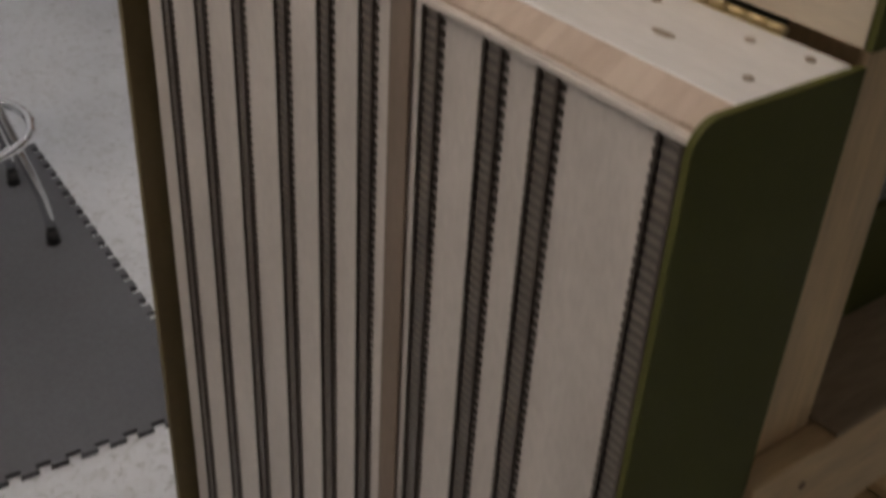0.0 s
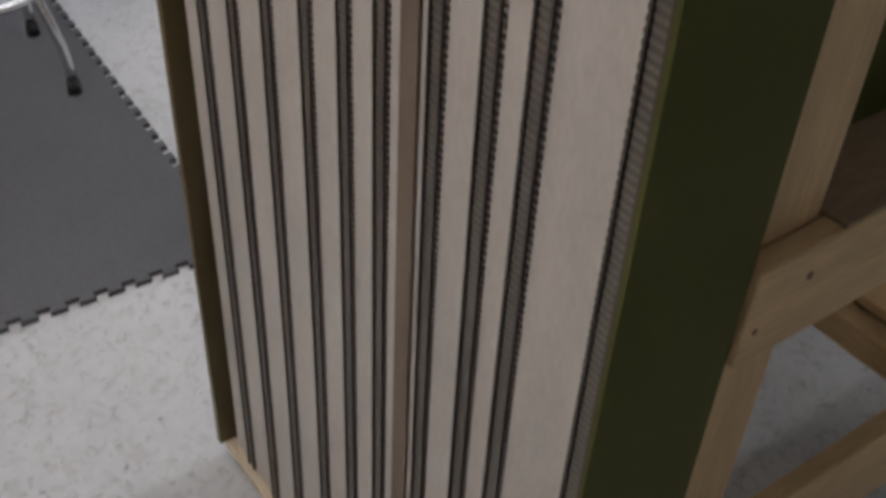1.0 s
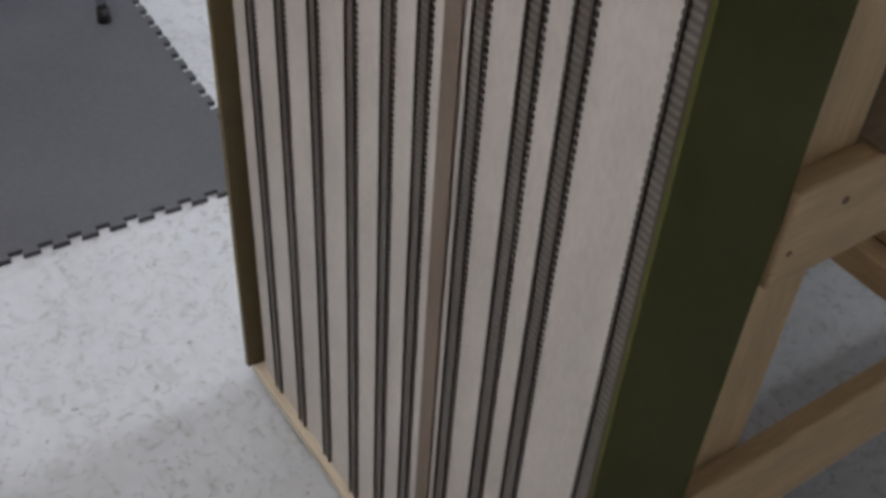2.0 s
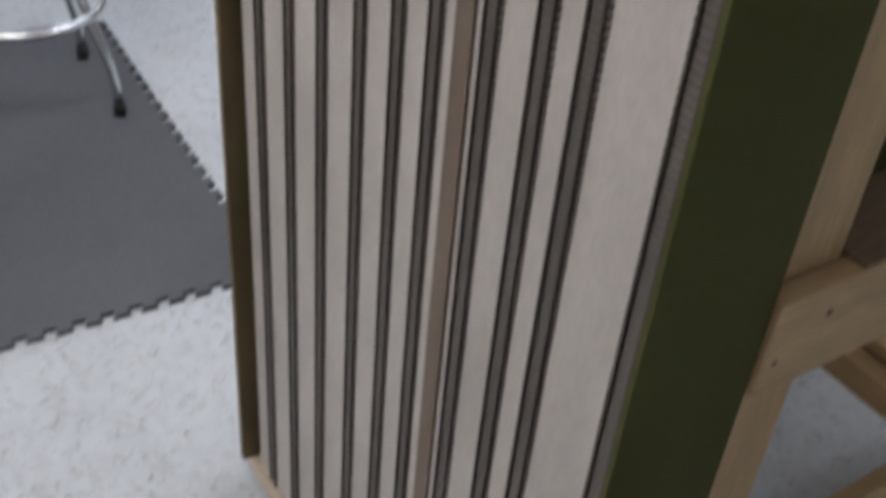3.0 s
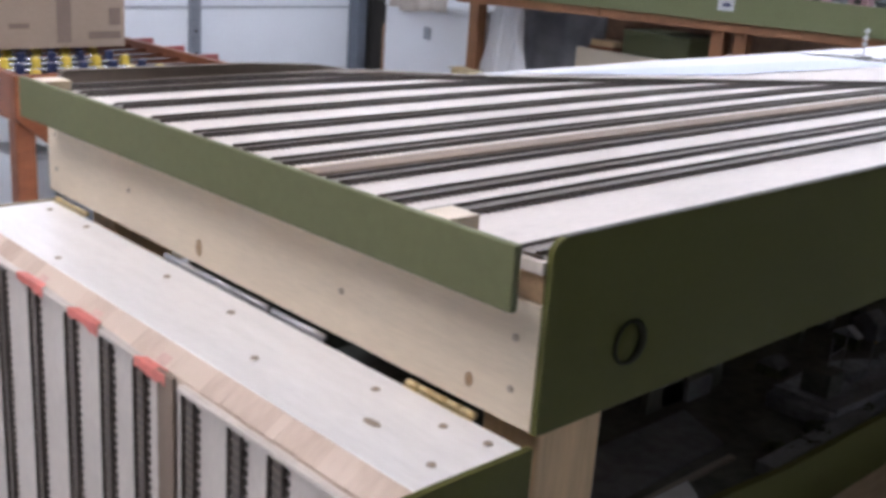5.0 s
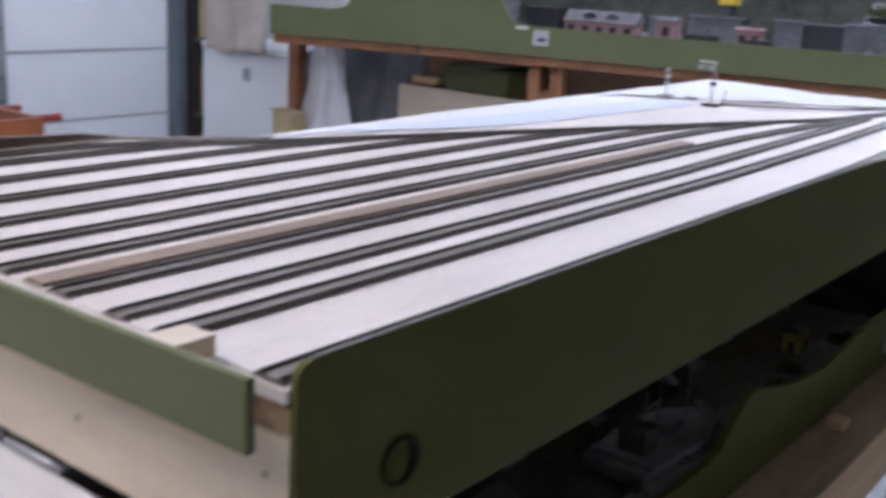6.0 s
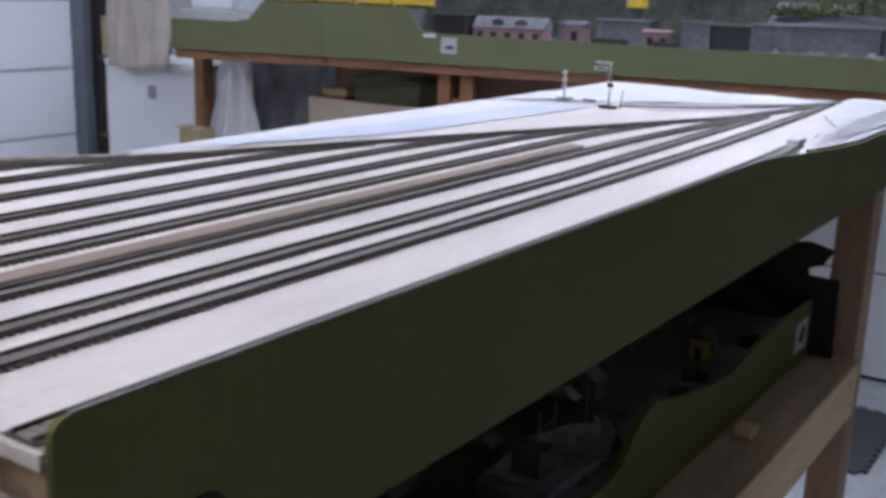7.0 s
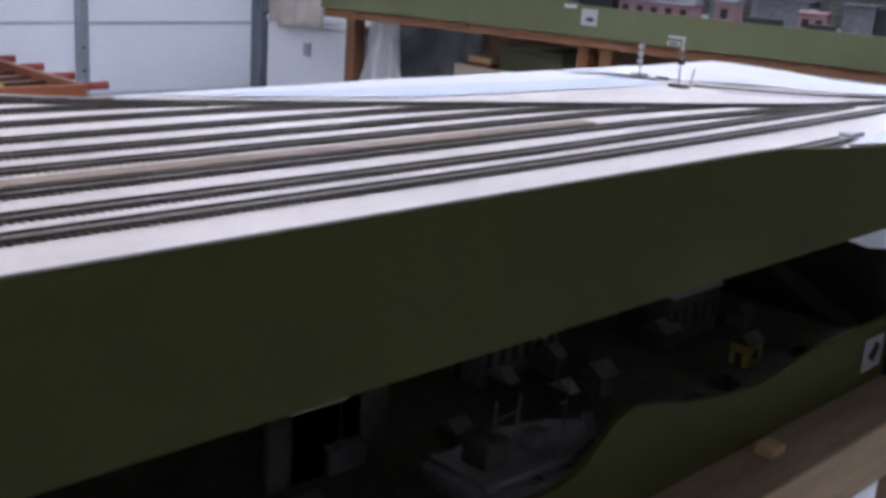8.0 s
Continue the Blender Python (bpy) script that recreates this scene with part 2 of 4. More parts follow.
def arc(cx, cy, r, a0, a1, n=6):
    return [(cx + r * math.cos(radians(a0 + (a1 - a0) * i / n)), cy + r * math.sin(radians(a0 + (a1 - a0) * i / n))) for i in range(n + 1)]


def thing(name, base, label, category, group="", kind=""):
    """An Empty at a thing's base."""
    ob = new(name)
    ob.empty_display_size = 0.05
    base = TURN @ Vector(base)
    ob.location = base
    PLACE[ob] = Matrix.Translation(base)
    return tagged(ob, label, category, group, kind)


def part(name, bm, mat, parent=None, label="", smooth=False):
    """Links a bmesh, given in the world's metres, as one mesh object under a thing or part."""
    me = bpy.data.meshes.new(name)
    if isinstance(bm, bmesh.types.BMesh):
        bm.to_mesh(me)
        bm.free()
    else:
        verts, faces = bm
        me.from_pydata(verts, [], faces)
    me.transform(TURN)
    if parent is not None:
        me.transform(PLACE[parent].inverted())
    me.materials.append(mat)
    if smooth:
        me.polygons.foreach_set("use_smooth", [True] * len(me.polygons))
    ob = new(name, me)
    if parent is not None:
        ob.parent = parent
        PLACE[ob] = PLACE[parent].copy()
    else:
        PLACE[ob] = Matrix.Identity(4)
    if label:
        ob["label"] = label
    return ob


def structure(name, bm, mat, label, category):
    return tagged(part(name, bm, mat), label, category, kind="structure")


B = bmesh.new

# ---- the room ----
X0, X1, Y0, Y1 = -5.15, 3.6, -3.0, 5.2
structure("floor", box(B(), X0 - 0.2, X1 + 0.2, Y0 - 0.2, Y1 + 0.2, FLOOR - 0.2, FLOOR), CONCRETE, "sealed mottled grey concrete workshop floor", "floor")
structure("ceiling", box(B(), X0 - 0.2, X1 + 0.2, Y0 - 0.2, Y1 + 0.2, CEIL, CEIL + 0.15), CEILP, "plain off-white workshop ceiling", "ceiling")
structure("wall_north", box(B(), X0 - 0.2, X1 + 0.2, Y1, Y1 + 0.15, FLOOR, CEIL), WALLP, "plain pale grey painted wall", "wall")
structure("wall_south", box(B(), X0 - 0.2, X1 + 0.2, Y0 - 0.15, Y0, FLOOR, CEIL), WALLP, "plain pale grey painted wall", "wall")
# unseen wall; its grey sets the light bounced onto the table side
structure("wall_east", box(B(), X1, X1 + 0.15, Y0, Y1, FLOOR, CEIL), WALLEAST, "unseen mid grey wall that bounces light onto the table side", "wall")
structure("wall_west", box(B(), X0 - 0.25, X0 - 0.1, Y0, Y1, FLOOR, CEIL), WALLP, "plain pale grey painted wall", "wall")


def fluorescent(x, y, glow, length=1.5):
    f = thing("ceiling_light", (x, y, CEIL), "white twin-tube fluorescent batten on the ceiling", "ceiling light", "ceiling lights")
    part("housing", box(B(), x - 0.07, x + 0.07, y - length / 2, y + length / 2, CEIL - 0.06, CEIL - 0.002, 0.006), WHITE, f)
    for dx in (-0.04, 0.04):
        part("tube", rod(B(), (x + dx, y - length / 2 + 0.03, CEIL - 0.08), (x + dx, y + length / 2 - 0.03, CEIL - 0.08), 0.014), glow, f, "lit white fluorescent tube", True)
    return f


# unseen lamps, their places, tones and strengths set to light the room
for lx, ly, glow in ((-0.75, -1.05, TUBE_WARM), (-0.75, 1.5, TUBE_LIT), (-0.75, 3.6, TUBE_LIT), (-3.9, -1.3, TUBE_DIM), (-3.9, 0.9, TUBE_DIM), (-3.9, 3.2, TUBE_DIM)):
    fluorescent(lx, ly, glow)

# garage door on the west wall: steel panels between grey seams
door = thing("garage_door", (X0, 1.0, FLOOR), "closed white sectional garage door with grey steel stiles", "garage door")
DY0, DY1, SEAM0, SEAM = -2.4, 3.91, -0.237, 0.403
for k in range(-3, 5):
    z0 = SEAM0 + k * SEAM
    low = max(z0 + 0.006, FLOOR + 0.045)
    part("panel", box(B(), X0 - 0.05, X0, DY0, DY1, low, z0 + SEAM - 0.007, 0.006), DOORWHITE, door)
    if z0 > FLOOR + 0.05:
        part("seam", box(B(), X0 - 0.045, X0 + 0.006, DY0, DY1, z0 - 0.007, z0 + 0.006, 0.002), SEAMGREY, door, "grey seam between door panels")
part("bottom_seal", box(B(), X0 - 0.045, X0 + 0.012, DY0, DY1, FLOOR + 0.001, FLOOR + 0.044, 0.006), BLACK, door, "black rubber bottom seal")
for y in (0.70, 2.765):
    stile = part("stile", box(B(), X0 + 0.0005, X0 + 0.03, y - 0.035, y + 0.035, FLOOR + 0.05, FLOOR + 2.6, 0.004), GALV, door, "grey steel stile with bolts")
    for z in (-0.10, -0.37, -0.50, 0.05):
        part("bolt", rod(B(), (X0 + 0.0305, y, z), (X0 + 0.036, y, z), 0.008), DARK, stile)
structure("door_1", box(B(), X0 - 0.05, X0 + 0.10, DY1 + 0.001, DY1 + 0.07, FLOOR, FLOOR + 2.9, 0.004), POSTGREY, "grey galvanised garage door track post", "door frame")
# solid near-black block that stands out further than the post
structure("door_2", box(B(), X0 - 0.05, X0 + 0.16, DY1 + 0.072, DY1 + 0.19, FLOOR, FLOOR + 2.9, 0.004), DARK, "near-black block beside the garage door track", "door frame")

# ---- foam mat on the floor ----
def puzzle_mat(name, x0, x1, y0, y1, edges, label):
    """One foam tile sheet with interlocking teeth on the named edges."""
    pitch, depth = 0.052, 0.016
    pts = []
    def run(p, q, teeth, out):
        p, q, out = Vector(p), Vector(q), Vector(out)
        length = (q - p).length
        d = (q - p) / length
        if not teeth:
            pts.append(tuple(p))
            return
        n = max(1, int(length / pitch))
        s = length / n
        pts.append(tuple(p))
        for i in range(n):
            a = p + d * (s * i)
            for u, w in ((0.27, 0.0), (0.20, 1.0), (0.80, 1.0), (0.73, 0.0)):
                c = a + d * (s * u) + out * (depth * w)
                pts.append((c.x, c.y))
    run((x0, y0), (x1, y0), "s" in edges, (0, -1))
    run((x1, y0), (x1, y1), "e" in edges, (1, 0))
    run((x1, y1), (x0, y1), "n" in edges, (0, 1))
    run((x0, y1), (x0, y0), "w" in edges, (-1, 0))
    bm = prism(B(), pts, "z", FLOOR + 0.001, FLOOR + 0.012)
    return tagged(part(name, bm, MAT), label, "floor mat")


TURN = Matrix.Translation((-1.184, 0.105, 0)) @ pose(0, 0, 0, 0, 0, -2.7) @ Matrix.Translation((1.184, -0.105, 0))
puzzle_mat("floor_mat", -2.40, -1.184, -1.0, 0.105, "ens", "dark grey interlocking foam floor mat on concrete")
TURN = Matrix.Identity(4)
puzzle_mat("floor_mat", -0.86, -0.228, 3.155, 3.73, "ensw", "dark grey interlocking foam mat beside the table")

outline = [(X0 + 0.02, 0.45), (-4.6, 0.58), (-4.07, 0.655), (-3.85, 0.625), (-3.74, 0.66), (-3.68, 0.85), (-3.61, 1.1), (-3.62, 1.9), (X0 + 0.02, 2.0)]
tagged(part("floor_rug", prism(B(), outline, "z", FLOOR + 0.0005, FLOOR + 0.005), RUG), "worn beige floor covering beside the garage door", "rug")

rnd = random.Random(11)


def leaf_clump(name, cx, cy, cz, r, n, mat, label, category, flat=0.6):
    """Many small tilted leaves in an uneven clump."""
    verts, faces = [], []
    for _ in range(n):
        v = Vector((rnd.gauss(0, 1), rnd.gauss(0, 1), rnd.gauss(0, 1))).normalized() * (r * rnd.uniform(0.3, 1.0) * (1 + 0.3 * rnd.random()))
        c = Vector((cx + v.x * 1.5, cy + v.y, cz + max(-cz * 0, v.z * flat) + 0.0))
        a = Vector((rnd.gauss(0, 1), rnd.gauss(0, 1), rnd.gauss(0, 1))).normalized() * rnd.uniform(0.006, 0.014)
        b = a.cross(Vector((rnd.gauss(0, 1), rnd.gauss(0, 1), rnd.gauss(0, 1)))).normalized() * rnd.uniform(0.004, 0.010)
        k = len(verts)
        verts += [tuple(c - a), tuple(c + b), tuple(c + a), tuple(c - b)]
        faces.append((k, k + 1, k + 2, k + 3))
    return tagged(part(name, (verts, faces), mat), label, category)


# ---- track ----
TRACK_H = 0.0016
TRACKS = [-0.6585, -0.582, -0.506, -0.4295, -0.363, -0.305, -0.230, -0.167, -0.1172]
EDGE_TRACK = -0.0235


SLEEPERS = {}


def sleeper_mesh(d, side, up):
    """One tapered sleeper, shared by all that lie the same way."""
    key = tuple(round(c, 3) for v in (d, side, up) for c in v)
    if key not in SLEEPERS:
        me = bpy.data.meshes.new("sleeper")
        verts = [tuple(side * HALF * e * k + d * (0.0019 * f * k) + up * h) for e in (-1, 1) for f in (-1, 1) for h, k in ((0.0003, 1.0), (TRACK_H, 0.94))]
        me.from_pydata(verts, [], QUAD)
        me.materials.append(SLEEPER)
        SLEEPERS[key] = me
    return SLEEPERS[key]


QUAD = ((0, 1, 3, 2), (4, 6, 7, 5), (0, 4, 5, 1), (2, 3, 7, 6), (0, 2, 6, 4), (1, 5, 7, 3))
HALF, GAUGE = 0.0130, 0.0081


def ribbon(pts, up, offset, half, h0, h1):
    """A bar of four sides along a polyline, offset to one side."""
    bm = B()
    rows = []
    for i, p in enumerate(pts):
        d = (pts[min(i + 1, len(pts) - 1)] - pts[max(i - 1, 0)]).normalized()
        side = d.cross(up).normalized()
        c = p + side * offset
        rows.append([bm.verts.new(c + side * half * u + up * h) for u, h in ((-1.25, h0), (-1, h1), (1, h1), (1.25, h0))])
    for p, q in zip(rows, rows[1:]):
        for k in range(4):
            bm.faces.new((p[k], p[(k + 1) % 4], q[(k + 1) % 4], q[k]))
    bm.faces.new(rows[0])
    bm.faces.new(rows[-1][::-1])
    bmesh.ops.recalc_face_normals(bm, faces=bm.faces[:])
    return bm


def track(points, up, parent, label="", base=0.0, single=0.0):
    """Lays a bed, sleepers and two rails along a polyline; the first stretch of length single gets sleepers of their own."""
    pts = [Vector(p) + Vector(up) * base for p in points]
    up = Vector(up)
    t = part("track", ribbon(pts, up, 0, 0.0060, 0.0001, 0.00145), CORK, parent, label or "model railway track with dark brown sleepers")
    verts, faces = [], []
    carry, gone, pitch = 0.0, 0.0, 0.0075
    for a, b in zip(pts, pts[1:]):
        d = b - a
        length = d.length
        d.normalize()
        side = d.cross(up).normalized()
        s = carry
        while s < length:
            c = a + d * s
            if gone + s < single:
                ob = new("sleeper", sleeper_mesh(d, side, up))
                ob.parent = t
                ob.location = PLACE[t].inverted() @ c
            else:
                n = len(verts)
                for e in (-1, 1):
                    for f in (-1, 1):
                        for h, k in ((0.0003, 1.0), (TRACK_H, 0.94)):
                            verts.append(tuple(c + side * HALF * e * k + d * (0.0019 * f * k) + up * h))
                faces += [tuple(n + q for q in f) for f in QUAD]
            s += pitch
        carry = s - length
        gone += length
    if verts:
        part("sleeper_strip", (verts, faces), SLEEPER, t)["kind"] = "stuff"
    for e in (-1, 1):
        part("rail", ribbon(pts, up, GAUGE * e, 0.0011, TRACK_H, TRACK_H + 0.0021), RAIL, t, "dull dark metal rail")
    return t


def curve(a, b, c, n=14):
    """A quadratic bend from a to c that heads for b."""
    out = []
    for i in range(n + 1):
        t = i / n
        out.append(tuple((1 - t) ** 2 * a[k] + 2 * t * (1 - t) * b[k] + t * t * c[k] for k in range(len(a))))
    return out


# ---- the yard table ----
H = 0.120      # deck surface above the hinge line
TOP = 0.135    # top of the side board
WL = -0.735    # inner face of the back board
table = thing("railway_table", (-0.36, 0.9, FLOOR), "olive green model railway yard table with white deck and wooden legs", "railway table")
OUT = [(0.0, 0.0), (0.003, 0.955), (0.003, 1.96)]


def steps(table_of, y):
    """A broken line through pairs of (y, value)."""
    for (a, p), (b, q) in zip(table_of, table_of[1:]):
        if y <= b:
            return p + (q - p) * max(0.0, (y - a) / (b - a))
    return table_of[-1][1]


def side_top(y):
    """Height of the side board, which falls away towards the far end."""
    return steps([(0.0, TOP), (1.0, TOP + 0.001), (1.06, 0.134), (1.12, 0.1285), (1.20, 0.1225), (1.29, 0.1165), (1.42, 0.109), (1.50, 0.1045), (1.70, 0.1035), (1.96, 0.1035)], y)


def deck_edge(y):
    return steps([(0.0, -0.002), (1.20, -0.004), (1.30, -0.020), (1.40, -0.045), (1.96, -0.055)], y)



deck_outline = [(-0.0055, 0.002), (-0.0020, 0.955), (-0.0040, 1.20), (-0.020, 1.30), (-0.045, 1.40), (-0.055, 1.96)] + [(-0.655, 1.96), (-0.672, 1.02), (-0.652, 0.74), (-0.640, 0.56), (WL, 0.42), (WL, 0.002)]
part("deck", prism(B(), deck_outline, "z", H - 0.010, H), DECK, table, "white painted plywood deck")
inner = [(x - 0.012, y + 0.012) for x, y in OUT[:-1]] + [(-0.01, 1.84), (-0.61, 1.84), (-0.62, 0.60), (WL + 0.01, 0.40), (WL + 0.01, 0.013)]
part("underframe", prism(B(), inner, "z", 0.03, 0.084), PINE, table, "pine frame under the deck")


def fascia(points, thick, z0, z1, mat, parent, name, label, round_first=0.0, top=None):
    """An upright board that follows a plan polyline; its first upper corner may be rounded."""
    pts = [Vector((x, y)) for x, y in points]
    fine = []
    for a, b in zip(pts, pts[1:]):
        n = max(1, int((b - a).length / 0.04))
        fine += [a.lerp(b, i / n) for i in range(n)]
    fine.append(pts[-1])
    if round_first:
        d = (fine[1] - fine[0]).normalized()
        extra = [(fine[0] + d * round_first * (1 - math.cos(radians(a))), round_first * (1 - math.sin(radians(a)))) for a in range(0, 91, 15)]
        cols = [(p, z1 - dz) for p, dz in extra] + [(p, z1) for p in fine[1:]]
    else:
        cols = [(p, z1) for p in fine]
    if top:
        cols = [(p, min(zt, top(p.y))) for p, zt in cols]
    bm = B()
    rows = []
    for i, (p, zt) in enumerate(cols):
        d = (cols[min(i + 1, len(cols) - 1)][0] - cols[max(i - 1, 0)][0]).normalized()
        nrm = Vector((d.y, -d.x))
        q = p - nrm * thick
        rows.append([bm.verts.new((p.x, p.y, z0)), bm.verts.new((p.x, p.y, zt)), bm.verts.new((q.x, q.y, zt)), bm.verts.new((q.x, q.y, z0))])
    for p, q in zip(rows, rows[1:]):
        for k in range(4):
            bm.faces.new((p[k], p[(k + 1) % 4], q[(k + 1) % 4], q[k]))
    bm.faces.new(rows[0])
    bm.faces.new(rows[-1][::-1])
    bmesh.ops.recalc_face_normals(bm, faces=bm.faces[:])
    return part(name, bm, mat, parent, label)


fascia(OUT, 0.005, 0.0, TOP, GREEN, table, "side_board", "olive green painted side board that falls away at the far end", 0.012, side_top)
# dark grey strip added to give a grey band along the board top
rows = [(y, steps([(0.0, 0.0), (0.955, 0.003), (1.96, 0.003)], y)) for y in [0.012 + 0.06 * k for k in range(18)]]
verts = [(x - dx, y, side_top(y) + dz) for y, x in rows for dx, dz in ((0.0047, 0.0002), (0.0047, 0.0010), (0.0003, 0.0010), (0.0003, 0.0002))]
faces = [(4 * k + a, 4 * k + (a + 1) % 4, 4 * k + 4 + (a + 1) % 4, 4 * k + 4 + a) for k in range(len(rows) - 1) for a in range(4)]
part("board_edge", (verts, faces + [(3, 2, 1, 0), tuple(range(len(verts) - 4, len(verts)))]), EDGEGREY, table, "dark grey strip added along the side board top")
# back board with its low lip
prof = [(0.0125, 0.0), (0.42, 0.0), (0.42, H), (0.36, TOP - 0.006), (0.26, TOP - 0.001), (0.04, TOP)] + arc(0.0225, TOP - 0.010, 0.010, 90, 180, 4)
part("back_board", prism(B(), prof, "x", WL - 0.010, WL), BACKBROWN, table, "brown olive back board with raised lip")
part("back_board", prism(B(), [(WL - 0.01, 0.422), (-0.650, 0.562), (-0.662, 0.742), (-0.682, 1.02), (-0.665, 1.96), (-0.657, 1.96), (-0.674, 1.02), (-0.654, 0.738), (-0.642, 0.558), (WL, 0.422)], "z", 0.0, H - 0.002), GREEN, table, "olive green back board")
hole = part("finger_hole", rod(B(), (-0.004, 0.089, 0.0475), (0.0008, 0.089, 0.0475), 0.0155, n=28), GREEN, table, "round finger hole in the side board", True)
# dark ring, thicker on one side, as the crescent of shade in the hole
bm = B()
for k in range(32):
    a, b = radians(k * 11.25), radians(k * 11.25 + 11.25)
    rod(bm, (0.0012, 0.089 + 0.0150 * math.cos(a), 0.0475 + 0.0155 * math.sin(a)), (0.0012, 0.089 + 0.0150 * math.cos(b), 0.0475 + 0.0155 * math.sin(b)), 0.0015 + 0.0024 * max(0.0, math.cos(a + 0.2)), n=6)
part("rim", bm, RIM_SHADE, hole, "dark crescent rim as the shade inside the hole", True)
part("end_plate", box(B(), -0.7455, -0.0055, 0.0, 0.012, 0.0, H - 0.0305, 0.001), PLY, table, "pale plywood end plate with screws")
part("end_block", box(B(), -0.735, -0.0055, 0.0005, 0.012, H - 0.030, H - 0.0105, 0.001), KNOT, table, "brown block under the deck end")
part("end_trim", box(B(), -0.735, -0.0055, -0.003, 0.0015, H - 0.0095, H - 0.001, 0.0005), DECK, table, "white deck edge")

Z = H


def ladder_y(x):
    """Where the ladder track crosses a siding at x."""
    return 0.53 + (x + 0.604) / 0.389


for x in TRACKS[:6]:
    ym = max(0.45, ladder_y(x))
    pts = [(x, 0.004, Z), (x, ym - 0.30, Z)] + curve((x, ym - 0.30, Z), (x, ym - 0.08, Z), (x + 0.030, ym + 0.065, Z))[1:]
    track(pts, (0, 0, 1), table)
track([(-0.700, 0.004, Z), (-0.700, 0.30, Z)] + curve((-0.700, 0.30, Z), (-0.690, 0.40, Z), (-0.619, 0.492, Z), 8)[1:] + [(-0.235, 1.479, Z)] + curve((-0.235, 1.479, Z), (-0.185, 1.61, Z), (-0.165, 1.94, Z))[1:], (0, 0, 1), table, "ladder track that joins the sidings", 0.0004)
track([(TRACKS[6], 0.004, Z), (TRACKS[6], 1.08, Z)] + curve((TRACKS[6], 1.08, Z), (-0.228, 1.25, Z), (-0.197, 1.57, Z))[1:], (0, 0, 1), table, "", 0.0006)
track([(TRACKS[7], 0.004, Z), (-0.164, 0.80, Z)] + curve((-0.164, 0.80, Z), (-0.176, 1.20, Z), (-0.186, 1.60, Z))[1:], (0, 0, 1), table, "", 0.0002, 0.8)
track([(TRACKS[8], 0.004, Z), (-0.1135, 0.70, Z)] + curve((-0.1135, 0.70, Z), (-0.114, 1.30, Z), (-0.158, 1.93, Z))[1:], (0, 0, 1), table, "", 0.0008, 1.1)
track([(EDGE_TRACK, 0.002, Z), (EDGE_TRACK, 0.80, Z)] + curve((EDGE_TRACK, 0.80, Z), (EDGE_TRACK, 1.05, Z), (-0.036, 1.27, Z))[1:], (0, 0, 1), table, "", 0.0, 1.1)
# flat patch added to enlarge the dark wedge at the track end
part("ballast", prism(B(), [(-0.034, 1.08), (-0.049, 1.26), (-0.040, 1.31), (-0.030, 1.30), (-0.008, 1.18), (-0.005, 1.08)], "z", H + 0.00005, H + 0.0003), ROCKDARK, table, "dark patch added round the end of the edge track")
# dark strip drawn as the shadow along the terrain's front edge
line = [(-0.44, 1.545, Z), (-0.33, 1.635, Z)] + curve((-0.33, 1.635, Z), (-0.22, 1.73, Z), (-0.165, 1.93, Z))[1:]
part("shadow_strip", ribbon([Vector(q) for q in line], Vector((0, 0, 1)), 0, 0.0035, 0.0003, 0.0035), SLEEPER, table, "thin dark strip as the shadow line at the paper terrain's foot")
# patch a little darker and pinker than the deck round it
part("patch", prism(B(), [(-0.36, 1.535), (-0.20, 1.70), (-0.195, 1.775), (-0.43, 1.552)], "z", H + 0.00005, H + 0.0005), PINKGREY, table, "pinkish grey patch on the deck")
part("divider_strip", box(B(), -0.2728, -0.2508, 0.004, 1.03, H, H + 0.0035, 0.001), STRIP_WOOD, table, "brown wooden strip between the tracks")
part("divider_edge", box(B(), -0.2755, -0.2730, 0.004, 1.03, H, H + 0.0034, 0.001), PLY, table, "pale edge of the dividing strip")
back = [(-0.641, 0.575), (-0.640, 0.56), (WL, 0.42), (WL, 0.12), (WL + 0.014, 0.12), (WL + 0.014, 0.40), (-0.627, 0.545), (-0.629, 0.575)]
part("back_edging", prism(B(), back, "z", H + 0.0002, H + 0.0012), BACKBROWN, table, "greyish brown edging along the back of the deck")

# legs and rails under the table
# darker copy of PINE_UP; the far legs' shade is in the colour
PINE_UP_SHADED = material("shaded copy of pine upright", (0.34, 0.21, 0.13), 0.6, var=0.16, scale=(3, 25), bump=0.05, grain=(9, 9, 1))


def leg(x0, x1, y0, y1, ztop, wood=PINE_UP):
    part("leg", box(B(), x0, x1, y0, y1, FLOOR + 0.001, ztop, 0.003), wood, table, "square planed pine leg")


leg(-0.075, -0.02, 0.028, 0.098, -0.002)
leg(-0.70, -0.645, 0.028, 0.098, -0.002)
leg(-0.066, -0.004, 1.705, 1.775, -0.002, PINE_UP_SHADED)
leg(-0.62, -0.56, 1.705, 1.775, -0.002, PINE_UP_SHADED)
for z0, z1 in ((-0.427, -0.3275), (-0.846, -0.711)):
    part("side_rail", box(B(), -0.0195, 0.004, 0.005, 1.775 if z0 < -0.5 else 1.704, z0, z1, 0.003), PINE, table, "pine side rail screwed to the legs")
    part("side_rail", box(B(), -0.725, -0.7015, 0.005, 1.775, z0, z1, 0.003), PINE, table, "pine side rail screwed to the legs")
part("cross_rail", box(B(), -0.70, -0.021, 0.100, 0.135, -0.42, -0.33, 0.003), PINE_X, table, "pine cross rail")
part("cross_rail", box(B(), -0.70, -0.021, 0.552, 0.600, -0.850, -0.803, 0.003), PINE_X, table, "pine cross rail")
part("low_plank", box(B(), -0.70, -0.021, 0.585, 0.700, -0.797, -0.780, 0.002), PINE_X, table, "pine plank across the lower rails")
